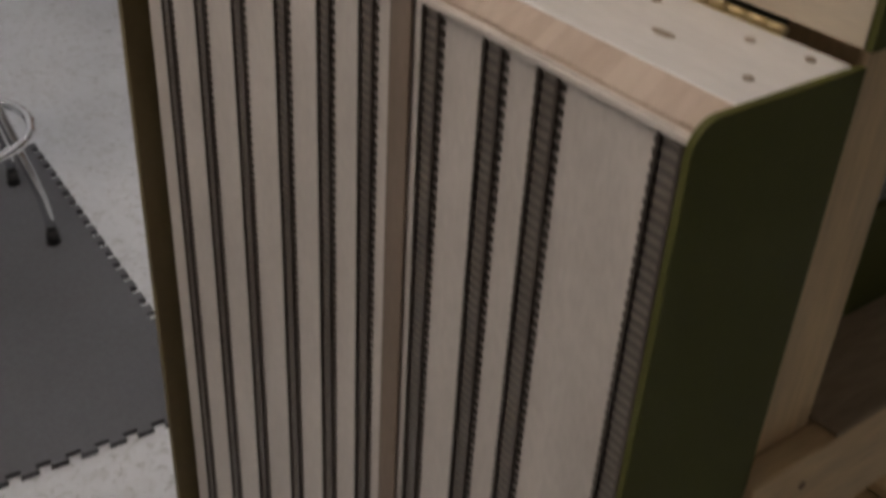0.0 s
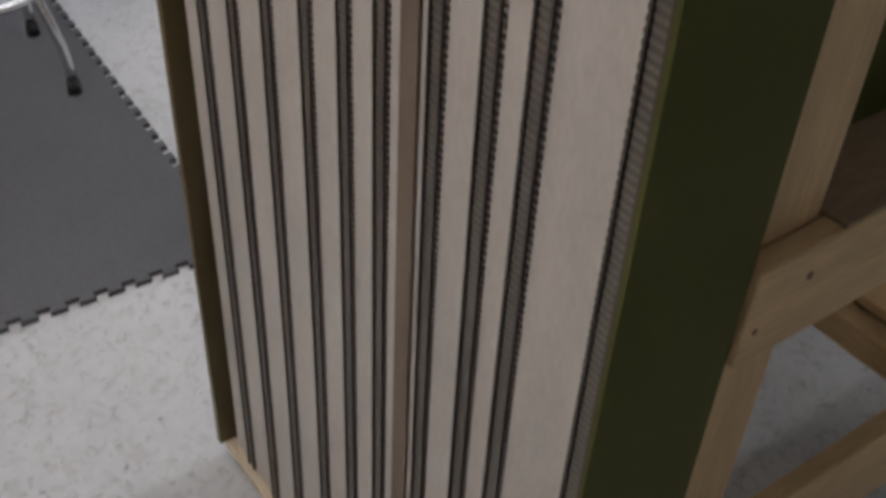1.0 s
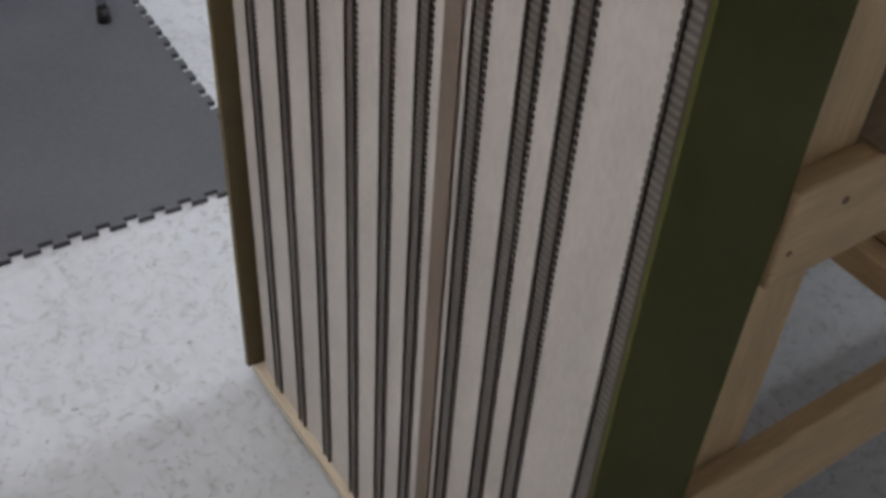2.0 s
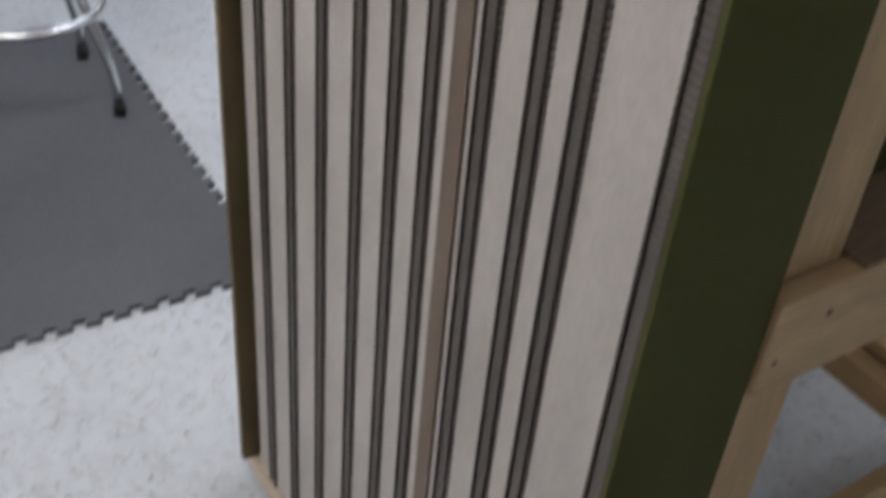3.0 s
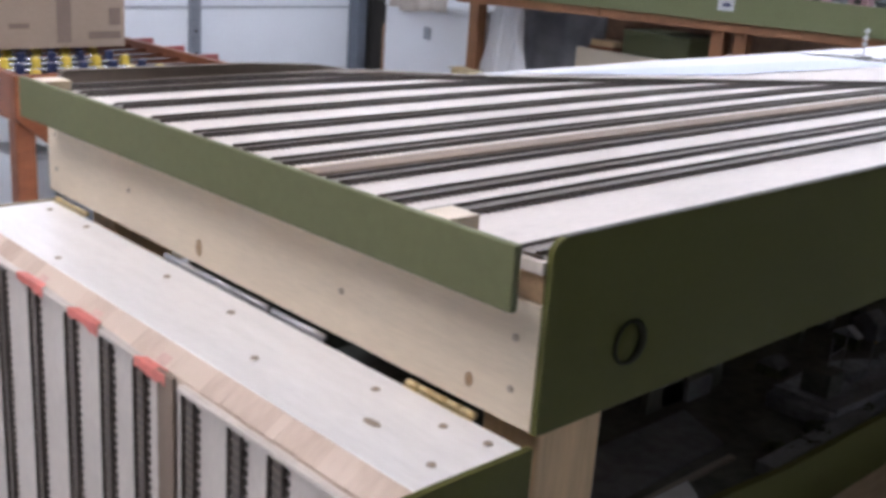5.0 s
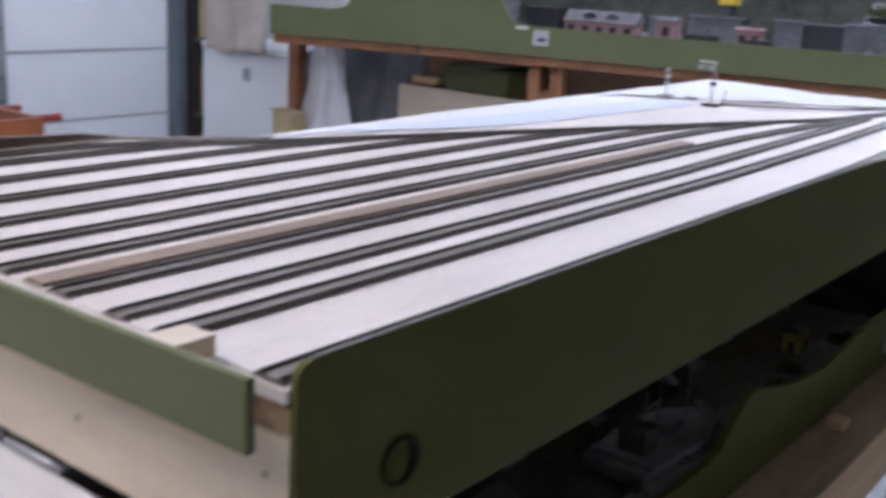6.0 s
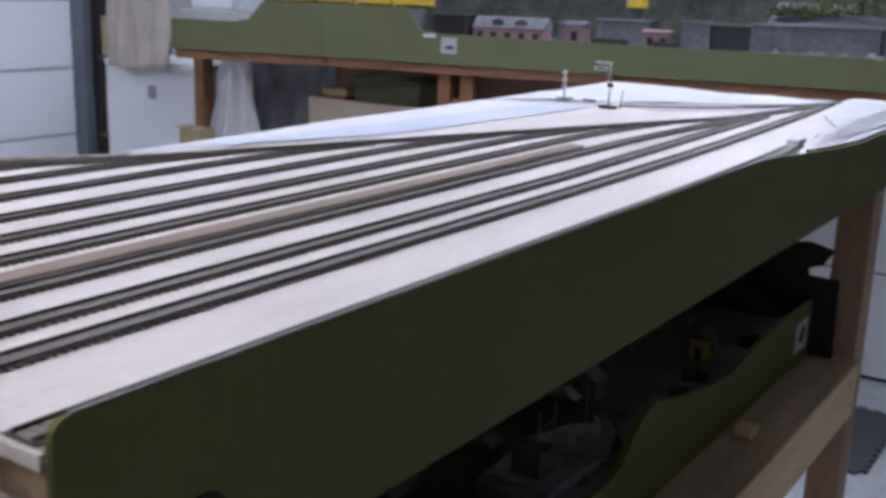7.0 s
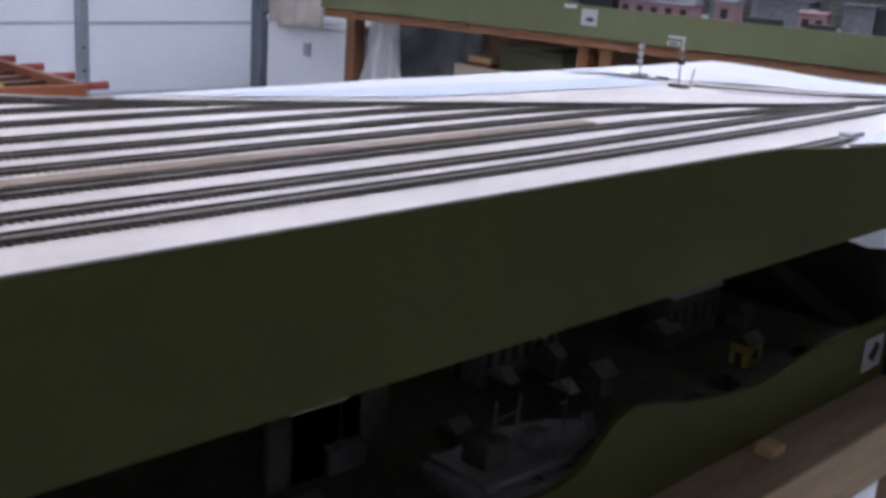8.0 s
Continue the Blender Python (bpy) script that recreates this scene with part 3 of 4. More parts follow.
# near-black filler draws the line of shade between rail and plank
part("spacer", box(B(), -0.68, -0.04, 0.590, 0.690, -0.8025, -0.7975), DARK, table, "near-black strip as the shade line under the plank")

for y, z in ((0.069, -0.358), (0.062, -0.760), (1.65, -0.350), (1.67, -0.395)):
    part("screw", rod(B(), (0.0035, y, z), (0.0050, y, z), 0.0042, 0.0036, 10), SHELFWOOD, table)
part("screw", rod(B(), (0.0035, 0.018, -0.391), (0.0050, 0.018, -0.391), 0.0032, 0.0028, 10), SHELFWOOD, table)

# ---- the lower layout on the shelf ----
shelf = thing("lower_layout", (-0.36, 0.9, -0.31), "olive fronted model railway scene on a lower shelf", "model layout")
# browner and darker than the pine rails below it
part("shelf", box(B(), -0.70, 0.0038, 0.100, 1.703, -0.3270, -0.3215, 0.001), SHELFTOP, shelf, "matt brown shelf board")
prof = [(0.14, -0.3212), (1.68, -0.3212), (1.68, -0.214), (1.52, -0.211), (1.42, -0.213), (1.33, -0.222), (1.24, -0.232), (1.14, -0.222), (1.05, -0.206), (0.98, -0.188), (0.945, -0.181), (0.91, -0.190), (0.88, -0.212), (0.85, -0.236), (0.81, -0.244), (0.55, -0.240), (0.14, -0.205)]
part("front_board", prism(B(), prof, "x", -0.094, -0.085), GREEN, shelf, "olive green profiled front board")
# very dark ground and added boards give the dimness under the table by colour
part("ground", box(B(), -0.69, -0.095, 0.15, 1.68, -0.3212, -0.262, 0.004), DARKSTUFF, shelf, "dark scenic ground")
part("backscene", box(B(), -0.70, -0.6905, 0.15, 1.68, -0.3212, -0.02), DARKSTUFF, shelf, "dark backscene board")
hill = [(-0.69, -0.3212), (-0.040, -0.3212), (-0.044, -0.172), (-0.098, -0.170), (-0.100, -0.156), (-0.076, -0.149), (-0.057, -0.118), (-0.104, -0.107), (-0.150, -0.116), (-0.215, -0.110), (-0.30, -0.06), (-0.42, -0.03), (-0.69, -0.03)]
part("backscene", prism(B(), hill, "y", 1.6812, 1.687), DARK, shelf, "near-black hill shaped end board that darkens the opening")
sign = part("sign", box(B(), -0.0848, -0.0835, 1.585, 1.655, -0.297, -0.240, 0.0003), OFFWHITE, shelf, "small white notice with a dark emblem")
part("emblem", prism(B(), [(1.60, -0.272), (1.625, -0.285), (1.645, -0.262), (1.625, -0.248), (1.612, -0.262)], "x", -0.0834, -0.083), DARK, sign)


def little_house(x, y, z, w, d, h, wall, roof, name="model_house", label="tiny yellow model house with dark roof", turn=0.0):
    """A gabled model building with door and window openings."""
    hs = thing(name, (x, y, z), label, "model house")
    part("shell", box(B(), x - w / 2, x + w / 2, y - d / 2, y + d / 2, z, z + h, 0.0008), wall, hs)
    part("roof", prism(B(), [(x - w / 2 - 0.004, z + h), (x + w / 2 + 0.004, z + h), (x, z + h + w * 0.42)], "y", y - d / 2 - 0.004, y + d / 2 + 0.004), roof, hs, "pitched model roof")
    n = max(1, int(d / 0.025))
    for k in range(n):
        yy = y - d / 2 + d * (k + 0.5) / n
        part("window", box(B(), x + w / 2 - 0.001, x + w / 2 + 0.0012, yy - 0.006, yy + 0.006, z + h * 0.35, z + h * 0.78, 0.0003), DARK, hs)
    part("door", box(B(), x - 0.006, x + 0.006, y - d / 2 - 0.0012, y - d / 2 + 0.001, z, z + h * 0.6, 0.0003), DARK, hs)
    return hs


little_house(-0.180, 1.375, -0.261, 0.032, 0.040, 0.036, OCHREWALL, DARKSTUFF)
little_house(-0.34, 1.40, -0.261, 0.10, 0.14, 0.08, DARKSTUFF, GALV, "model_warehouse", "dark grey model warehouse with metal roof")
little_house(-0.40, 1.05, -0.261, 0.09, 0.16, 0.07, ROCK, DARKSTUFF, "model_warehouse", "dark stone model warehouse")
# harbour boat with masts
boat = thing("model_boat", (-0.17, 0.83, -0.261), "tiny grey model boat with thin masts", "model boat")
hull = [(-0.215, 0.72), (-0.125, 0.72), (-0.115, 0.86), (-0.135, 0.93), (-0.17, 0.975), (-0.205, 0.93), (-0.225, 0.86)]
part("hull", prism(B(), hull, "z", -0.261, -0.238, 0.003), ROCK, boat)
part("deck_house", box(B(), -0.185, -0.155, 0.84, 0.885, -0.2375, -0.222, 0.002), ROCK, boat)
part("bulwark", prism(B(), [(-0.21, 0.73), (-0.12, 0.73), (-0.11, 0.86), (-0.13, 0.935), (-0.17, 0.98), (-0.18, 0.97), (-0.14, 0.925), (-0.12, 0.86), (-0.13, 0.74), (-0.21, 0.74)], "z", -0.2375, -0.231), DIMGREY, boat, "grey bulwark")
part("wheelhouse", box(B(), -0.19, -0.15, 0.76, 0.80, -0.2375, -0.205, 0.002), DARKSTUFF, boat)
for y in (0.79, 0.83, 0.92):
    part("mast", rod(B(), (-0.17, y, -0.2375), (-0.17, y + 0.002, -0.165), 0.0012, n=8), DIMGREY, boat, "thin grey mast")
part("boom", rod(B(), (-0.17, 0.79, -0.19), (-0.17, 0.83, -0.187), 0.0011, n=8), DIMGREY, boat)
part("boom", rod(B(), (-0.17, 0.92, -0.20), (-0.15, 0.88, -0.185), 0.0015, n=8), OCHREWALL, boat, "dull yellow boom")
quay = [(-0.125, 0.55), (-0.100, 0.55), (-0.100, 1.02), (-0.125, 1.0)]
tagged(part("model_quay", prism(B(), quay, "z", -0.2615, -0.246, 0.001), DIMGREY), "grey model quay wall beside the boat", "model quay")
for k, (y, z) in enumerate(((0.66, -0.13), (0.60, -0.152), (0.70, -0.150), (0.63, -0.172))):
    tagged(part("model_platform", box(B(), -0.30, -0.29, y - 0.035, y + 0.035, -0.261, z, 0.001), DARKSTUFF), "narrow dark model platform block on the lower scene", "model platform", "platforms")
    tagged(part("model_canopy", box(B(), -0.306, -0.284, y - 0.04, y + 0.04, z + 0.0003, z + 0.004, 0.001), PAPER), "white model canopy on a platform block", "model canopy", "canopies")
part("road", prism(B(), [(-0.126, 0.16), (-0.152, 0.16), (-0.150, 0.45), (-0.122, 0.43)], "z", -0.2618, -0.250, 0.001), GREYSACK, shelf, "pale grey model road")
part("yard_ground", prism(B(), [(-0.168, 0.16), (-0.27, 0.16), (-0.27, 0.62), (-0.185, 0.58)], "z", -0.2618, -0.2585, 0.001), STONE, shelf, "grey model yard ground")
part("track", box(B(), -0.165, -0.155, 0.2, 0.56, -0.2618, -0.258, 0.001), CORK, shelf, "short stretch of grey model track")

rnd = random.Random(21)
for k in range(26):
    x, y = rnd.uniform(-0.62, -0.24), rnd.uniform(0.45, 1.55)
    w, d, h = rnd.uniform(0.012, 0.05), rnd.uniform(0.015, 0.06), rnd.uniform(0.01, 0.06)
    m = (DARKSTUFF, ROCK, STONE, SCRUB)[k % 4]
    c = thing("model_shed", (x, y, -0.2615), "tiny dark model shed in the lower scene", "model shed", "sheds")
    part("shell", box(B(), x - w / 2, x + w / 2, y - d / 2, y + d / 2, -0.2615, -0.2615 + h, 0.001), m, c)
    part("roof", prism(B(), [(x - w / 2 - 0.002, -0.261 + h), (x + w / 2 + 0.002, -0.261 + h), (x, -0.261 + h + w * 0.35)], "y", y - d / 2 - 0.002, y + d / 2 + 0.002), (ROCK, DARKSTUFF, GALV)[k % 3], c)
for k in range(14):
    x, y = rnd.uniform(-0.165, -0.11), rnd.uniform(0.60, 1.6)
    leaf_clump("model_scrub", x, y, -0.255, rnd.uniform(0.008, 0.016), 70, SCRUB, "dark green model scrub behind the front board", "model bushes")
of = B()
box(of, -0.068, -0.040, 1.225, 1.262, -0.3213, -0.307, 0.002)
tagged(part("wood_offcut", of, PINE_X), "small pine offcut lying on the shelf edge", "wood offcut")

# ---- the hinged flap ----
flap = thing("hinged_flap", (-0.36, -0.06, -1.16), "hanging yard flap with white board, tracks and olive sides", "railway flap")
ZT, ZB = -0.026, -1.146
part("board", box(B(), -0.7085, -0.0050, -H, -H + 0.010, ZB, ZT, 0.0006), DECK, flap, "white painted plywood track board")
part("end_board", box(B(), -0.724, -0.0050, -0.1005, -0.0055, -0.020, -0.0078, 0.0012), ENDBOARD, flap, "plywood end board coloured as if top-lit, with screw holes")
rnd = random.Random(9)
x = -0.724
while x < -0.008:
    w = min(rnd.uniform(0.010, 0.040), -0.0050 - x)
    if -0.0050 - x - w < 0.010:
        w = -0.0050 - x
    d = rnd.uniform(-0.0006, 0.0006)
    block = [(-0.1008, -0.0088), (-0.1172 + d, -0.0205), (-0.1172 + d, -0.0285), (-0.1008, -0.030)]
    part("end_grain_block", prism(B(), block, "x", x, x + w - 0.0001), ENDGRAIN, flap, "brown end grain block under the end board")
    x += w


def lip(x0, x1, za, zb):
    """A thin pale strip along the top edge of the track board, from height za to zb."""
    bm = box(B(), x0, x1, -0.1240, -0.1165, -0.0046, 0.0, 0.0009)
    for v in bm.verts:
        v.co.z += za + (zb - za) * (v.co.x - x0) / (x1 - x0)
    return part("lip", bm, DECK, flap, "thin white plywood edge strip")


lip(-0.7238, -0.2765, -0.0170, -0.0215)
lip(-0.2455, -0.0057, -0.0235, -0.0240)
part("backing", box(B(), -0.7085, -0.0050, -0.10, -0.02, ZB, ZT - 0.022, 0.001), PINE_UP, flap, "pine frame behind the board")
prof = [(-0.001, ZB - 0.012), (-0.001, -0.008), (-0.117, -0.008)] + arc(-0.117, -0.026, 0.018, 90, 180, 7) + [(-0.135, ZB - 0.012)]
part("side_board", prism(B(), prof, "x", -0.0048, 0.0), GREEN, flap, "olive green painted side board")
prof = [(-0.001, ZB + 0.002), (-0.001, -0.008), (-0.120, -0.008)] + arc(-0.120, -0.030, 0.022, 90, 180, 7) + [(-0.142, ZB + 0.002)]
part("side_board", prism(B(), prof, "x", -0.735, -0.7245), OCHRE, flap, "brown olive side board with raised lip")
# solid bar whose near-black colour is the shade in the slot
part("slot", box(B(), -0.7243, -0.7087, -0.112, -0.10, ZB, ZT, 0.0), DARK, flap, "near-black bar as the shade in the slot beside the board")
part("bottom_batten", box(B(), -0.736, -0.0050, -0.132, -0.02, ZB - 0.02, ZB - 0.001, 0.0015), PLY, flap, "pale pine bottom batten")
for x in TRACKS + [EDGE_TRACK]:
    track([(x, -H, ZT - 0.001), (x, -H, -0.6), (x, -H, ZB + 0.002)], (0, -1, 0), flap, single=2.0 if x > -0.13 else 0.0)
part("divider_strip", box(B(), -0.2755, -0.2508, -H - 0.0035, -H - 0.0002, ZB, ZT + 0.006, 0.001), STRIP_WOOD, flap, "brown wooden strip between the tracks")

# hinges, screws and red marks
def hinge(x0, x1, mat, label, n=5):
    """A leaf let into the board edge and a row of knuckles in the gap."""
    h = part("hinge", box(B(), x0, x1, -0.0075, -0.0057, -0.0077, -0.0070, 0.0002), mat, flap, label)
    for k in range(n):
        a, b = x0 + (x1 - x0) * k / n, x0 + (x1 - x0) * (k + 1) / n
        part("knuckle", rod(B(), (a + 0.0006, -0.0029, -0.0052), (b - 0.0006, -0.0029, -0.0052), 0.0027), mat, h, "", True)
    return h


hinge(-0.124, -0.052, BRASS, "brass butt hinge let into the end board")
hinge(-0.298, -0.224, STEEL, "zinc plated butt hinge let into the end board", 1)
hinge(-0.478, -0.303, STEEL, "long zinc plated hinge let into the end board", 3)
hinge(-0.722, -0.644, BRASS, "brass butt hinge let into the end board")
rnd = random.Random(4)


def screw(at, axis, parent, r=0.0036):
    x, y, z = at
    d = {"z": (0, 0, 0.0012), "y": (0, -0.0012, 0), "x": (0.0012, 0, 0)}[axis]
    part("screw", rod(B(), (x - d[0] * 0.5, y - d[1] * 0.5, z - d[2] * 0.5), (x + d[0], y + d[1], z + d[2]), r, r * 0.8, 10), SCREW, parent)


for x, y in ((-0.130, -0.028), (-0.058, -0.028), (-0.022, -0.021), (-0.023, -0.071), (-0.3175, -0.031), (-0.427, -0.030), (-0.609, -0.021), (-0.689, -0.025), (-0.226, -0.068), (-0.527, -0.088)):
    screw((x, y, -0.0078), "z", flap)
knot = part("filler_patch", prism(B(), [(-0.090 + 0.0085 * math.cos(a / 2), -0.064 + 0.0038 * math.sin(a / 2)) for a in range(12)], "z", -0.0079, -0.0073), SCREW, flap, "oval brown filler patch")
for x, z in ((-0.025, 0.062), (-0.0255, 0.0252), (-0.209, 0.0387), (-0.556, 0.041), (-0.7245, 0.028), (-0.7245, 0.067)):
    screw((x, 0.0, z), "y", table, 0.0030)
for x, z, w, h in ((-0.0644, 0.0179, 0.0038, 0.0055), (-0.4216, 0.0167, 0.0050, 0.0085)):
    part("knot", prism(B(), [(x + w * math.cos(radians(a)), z + h * math.sin(radians(a))) for a in range(0, 360, 30)], "y", -0.0004, 0.0004), KNOT, table, "brown knot in the plywood")
for x, low in ((-0.508, -0.0215), (-0.400, -0.0225), (-0.2855, -0.0262)):
    w = 0.024 if x > -0.3 else 0.028
    edge = [(x - w + w / 4 * k, low - 0.0015 - rnd.uniform(0, 0.004)) for k in range(9)]
    mark = part("red_mark", prism(B(), edge + [(x + w, low + 0.0046), (x - w, low + 0.0046)], "y", -0.1247, -0.1241), RED, flap, "splash of red paint on the board edge")
    part("splash", prism(B(), [(x - w + 0.002, -0.1243), (x + w, -0.1243), (x + w - 0.006, -0.1178), (x - w + 0.010, -0.1178)], "z", low + 0.0047, low + 0.0054), RED, mark)
    part("smear", prism(B(), [(-0.1176, -0.0206), (-0.1170, -0.0200), (-0.1095, -0.0147), (-0.1101, -0.0153)], "x", x - 0.004, x + 0.011), PINKWOOD, mark, "faint pink smear")

# cap strip over the track ends
cap = thing("end_cap_strip", (-0.36, -0.03, 0.08), "olive green wooden strip capping the track ends", "end cap")
bm = box(B(), -0.7235, 0.0025, -0.0388, -0.0325, 0.0, 0.043, 0.001)
for v in bm.verts:
    v.co.z += 0.0903 + 0.005 * (v.co.x + 0.7235) / 0.726
part("strip", bm, GREEN_LIT, cap, "olive green painted strip")
for x in (-0.0785, -0.69):
    part("block", box(B(), x - 0.0135, x + 0.0135, -0.0322, -0.001, 0.1235, 0.1365 if x > -0.1 else 0.1335, 0.001), PLY, cap, "small pale wooden block")
part("spacer", box(B(), -0.70, -0.03, -0.0322, -0.0053, 0.097, 0.113, 0.001), PINE_X, cap, "pine spacer behind the strip")

# ---- far layout ----
FY = 2.967
far = thing("far_layout", (-1.2, 3.3, FLOOR), "olive fronted model railway on a wooden trestle", "model layout")
JOINT = -2.279
TURN = Matrix.Translation((-1.765, 2.962, 0)) @ pose(0, 0, 0, 0, 0, 10) @ Matrix.Translation((1.756, -FY, 0))
RIGHT_MODULE = TURN.copy()
corner = RIGHT_MODULE @ Vector((JOINT, FY, 0))
LEFT_MODULE = Matrix.Translation(corner) @ pose(0, 0, 0, 0, 0, 17) @ Matrix.Translation((-JOINT, -FY, 0))
prof = [(JOINT, 0.046), (0.9, 0.046), (0.9, 0.145), (-1.2, 0.149), (-1.80, 0.154), (-1.88, 0.167), (-1.93, 0.245), (JOINT, 0.245)]
part("front_board", prism(B(), prof, "y", FY, FY + 0.012), GREEN_LIT, far, "olive green painted front board")
part("baseboard", box(B(), JOINT, 0.88, FY + 0.013, FY + 0.75, 0.06, 0.125, 0.002), ROCK, far, "grey ballasted scenic baseboard")
part("frame_rail", box(B(), JOINT, 0.85, FY + 0.02, FY + 0.06, 0.010, 0.0455, 0.003), DARKPINE, far, "reddish pine frame rail")
for x in (-1.825, -1.735, -0.6, 0.6):
    part("leg", box(B(), x, x + 0.050, FY + 0.061, FY + 0.12, FLOOR + 0.001, 0.055, 0.003), DARKPINE, far, "square stained pine leg")
    part("leg", box(B(), x, x + 0.055, FY + 0.62, FY + 0.69, FLOOR + 0.001, 0.055, 0.003), DARKPINE, far, "square stained pine leg")
part("cross_piece", box(B(), -1.774, -1.736, FY + 0.075, FY + 0.10, -0.155, -0.085, 0.003), DARKPINE, far, "short brace between the twin legs")
part("backscene", box(B(), JOINT, 0.88, FY + 0.76, FY + 0.775, 0.06, 0.50), DARKSTUFF, far, "dark backscene board")
sg = part("sign", box(B(), -1.788, -1.726, FY - 0.0015, FY - 0.0003, 0.086, 0.142, 0.0003), OFFWHITE, far, "small white notice with a dark emblem")
part("emblem", prism(B(), [(-1.775, 0.103), (-1.75, 0.099), (-1.735, 0.105), (-1.745, 0.115), (-1.765, 0.113)], "y", FY - 0.0028, FY - 0.0018), NAVY, sg)
part("tag", box(B(), -1.86, -1.81, FY - 0.0015, FY - 0.0003, 0.140, 0.152, 0.0003), PAPER, far, "small white label")
TURN = LEFT_MODULE
prof = [(-2.93, 0.046), (JOINT - 0.001, 0.046), (JOINT - 0.001, 0.245), (-2.53, 0.245), (-2.59, 0.175), (-2.65, 0.163), (-2.93, 0.166)]
part("front_board", prism(B(), prof, "y", FY, FY + 0.012), GREEN_LIT, far, "olive green painted front board")
part("baseboard", box(B(), -2.925, JOINT - 0.10, FY + 0.013, FY + 0.65, 0.06, 0.125, 0.002), ROCK, far, "grey ballasted scenic baseboard")
part("frame_rail", box(B(), -2.925, JOINT - 0.002, FY + 0.02, FY + 0.06, 0.010, 0.0455, 0.003), DARKPINE, far, "reddish pine frame rail")
part("backscene", box(B(), -2.925, JOINT - 0.30, FY + 0.70, FY + 0.715, 0.06, 0.50), DARKSTUFF, far, "dark backscene board")
TURN = Matrix.Identity(4)
for x, y in ((-3.108, 2.985), (-3.06, 3.48)):
    part("leg", box(B(), x, x + 0.058, y, y + 0.06, FLOOR + 0.001, 0.055, 0.003), DARKPINE, far, "square stained pine leg")
# added panel; its brown stands for the shade under the layout
part("shade_panel", box(B(), -3.0, -1.35, 3.50, 3.515, -0.75, 0.058, 0.001), SHELFWOOD, far, "brown panel added to darken the space under the layout")
TURN = RIGHT_MODULE


def front_house(x0, x1, y0, y1, z0, z1, wall, roof, name, label, windows=4, pitch=0.022):
    """A model building whose long front faces the yard, with window recesses and a slab roof."""
    h = thing(name, ((x0 + x1) / 2, (y0 + y1) / 2, z0), label, "model building")
    part("shell", box(B(), x0, x1, y0, y1, z0, z1, 0.001), wall, h)
    part("roof", prism(B(), [(y0 - 0.008, z1), (y1 + 0.008, z1), (y1, z1 + 0.003), ((y0 + y1) / 2, z1 + pitch), (y0, z1 + 0.003)], "x", x0 - 0.006, x1 + 0.006), roof, h, "low pitched model roof")
    for k in range(windows):
        xx = x0 + (x1 - x0) * (k + 0.5) / windows
        w = min(0.012, (x1 - x0) / windows * 0.25)
        part("window", box(B(), xx - w, xx + w, y0 - 0.0015, y0 + 0.001, z0 + (z1 - z0) * 0.25, z0 + (z1 - z0) * 0.7, 0.0004), DARK, h)
    return h


GZ = 0.1255
station = front_house(-1.745, -1.47, 3.16, 3.26, GZ, 0.178, PINK, DIMGREY, "model_station", "pink brick model station with pale grey roof", 5, 0.040)
for x in (-1.65, -1.56):
    part("dormer", prism(B(), [(x - 0.022, 0.190), (x + 0.022, 0.190), (x + 0.022, 0.203), (x, 0.212), (x - 0.022, 0.203)], "y", 3.166, 3.20), ROCKDARK, station, "small dark dormer")
front_house(-1.39, -1.32, 3.17, 3.25, GZ, 0.200, PINK, DIMGREY, "model_signal_box", "small pink brick model signal box", 1, 0.014)
front_house(-1.100, -1.010, 3.17, 3.23, GZ, 0.188, PINK, PINK, "model_kiosk", "small red and pink model kiosk", 2, 0.008)
for x0, x1, h in ((-1.46, -1.40, 0.20), (-1.31, -1.11, 0.215), (-0.995, -0.895, 0.22), (-0.755, -0.33, 0.222), (-0.32, 0.3, 0.20)):
    front_house(x0, x1, 3.30, 3.42, GZ, h + 0.002, STONE, ROCKDARK, "model_warehouse", "long plain grey model warehouse along the tracks", 0, 0.006)
front_house(-1.90, -1.765, 3.14, 3.26, GZ, 0.215, BLACK, BLACK, "model_warehouse", "black model shed beside the raised board", 0, 0.006)
# black block added where the gap between the warehouses goes dark
front_house(-0.892, -0.757, 3.31, 3.40, GZ, 0.215, BLACK, BLACK, "model_warehouse", "black block filling the dark gap between grey model warehouses", 0, 0.006)
for x0, x1, y0 in ((-1.30, -1.165, 3.20), (-1.055, -0.965, 3.12)):
    w = thing("model_wagon", ((x0 + x1) / 2, y0, GZ), "low black model wagon on the far tracks", "model wagon", "wagons")
    part("body", box(B(), x0, x1, y0, y0 + 0.03, GZ + 0.008, GZ + 0.032, 0.003), BLACK, w)
    for x in (x0 + 0.015, x1 - 0.015):
        part("wheel", rod(B(), (x, y0 + 0.001, GZ + 0.0075), (x, y0 + 0.029, GZ + 0.0075), 0.007, n=12), DARK, w)
crane = thing("model_crane", (-1.205, 3.36, GZ), "yellow model crane above the warehouses", "model crane")
part("tower", box(B(), -1.225, -1.185, 3.45, 3.49, GZ, 0.262, 0.003), ROCKDARK, crane, "dark tower")
part("cab", box(B(), -1.24, -1.17, 3.44, 3.50, 0.2625, 0.36, 0.004), YELLOW, crane)
tr = thing("model_train", (-2.2, 3.2, 0.25), "yellow model train on the raised board", "model train")
part("raised_bed", box(B(), -2.52, -1.94, FY + 0.014, FY + 0.2, GZ, 0.240, 0.002), ROCK, tr)
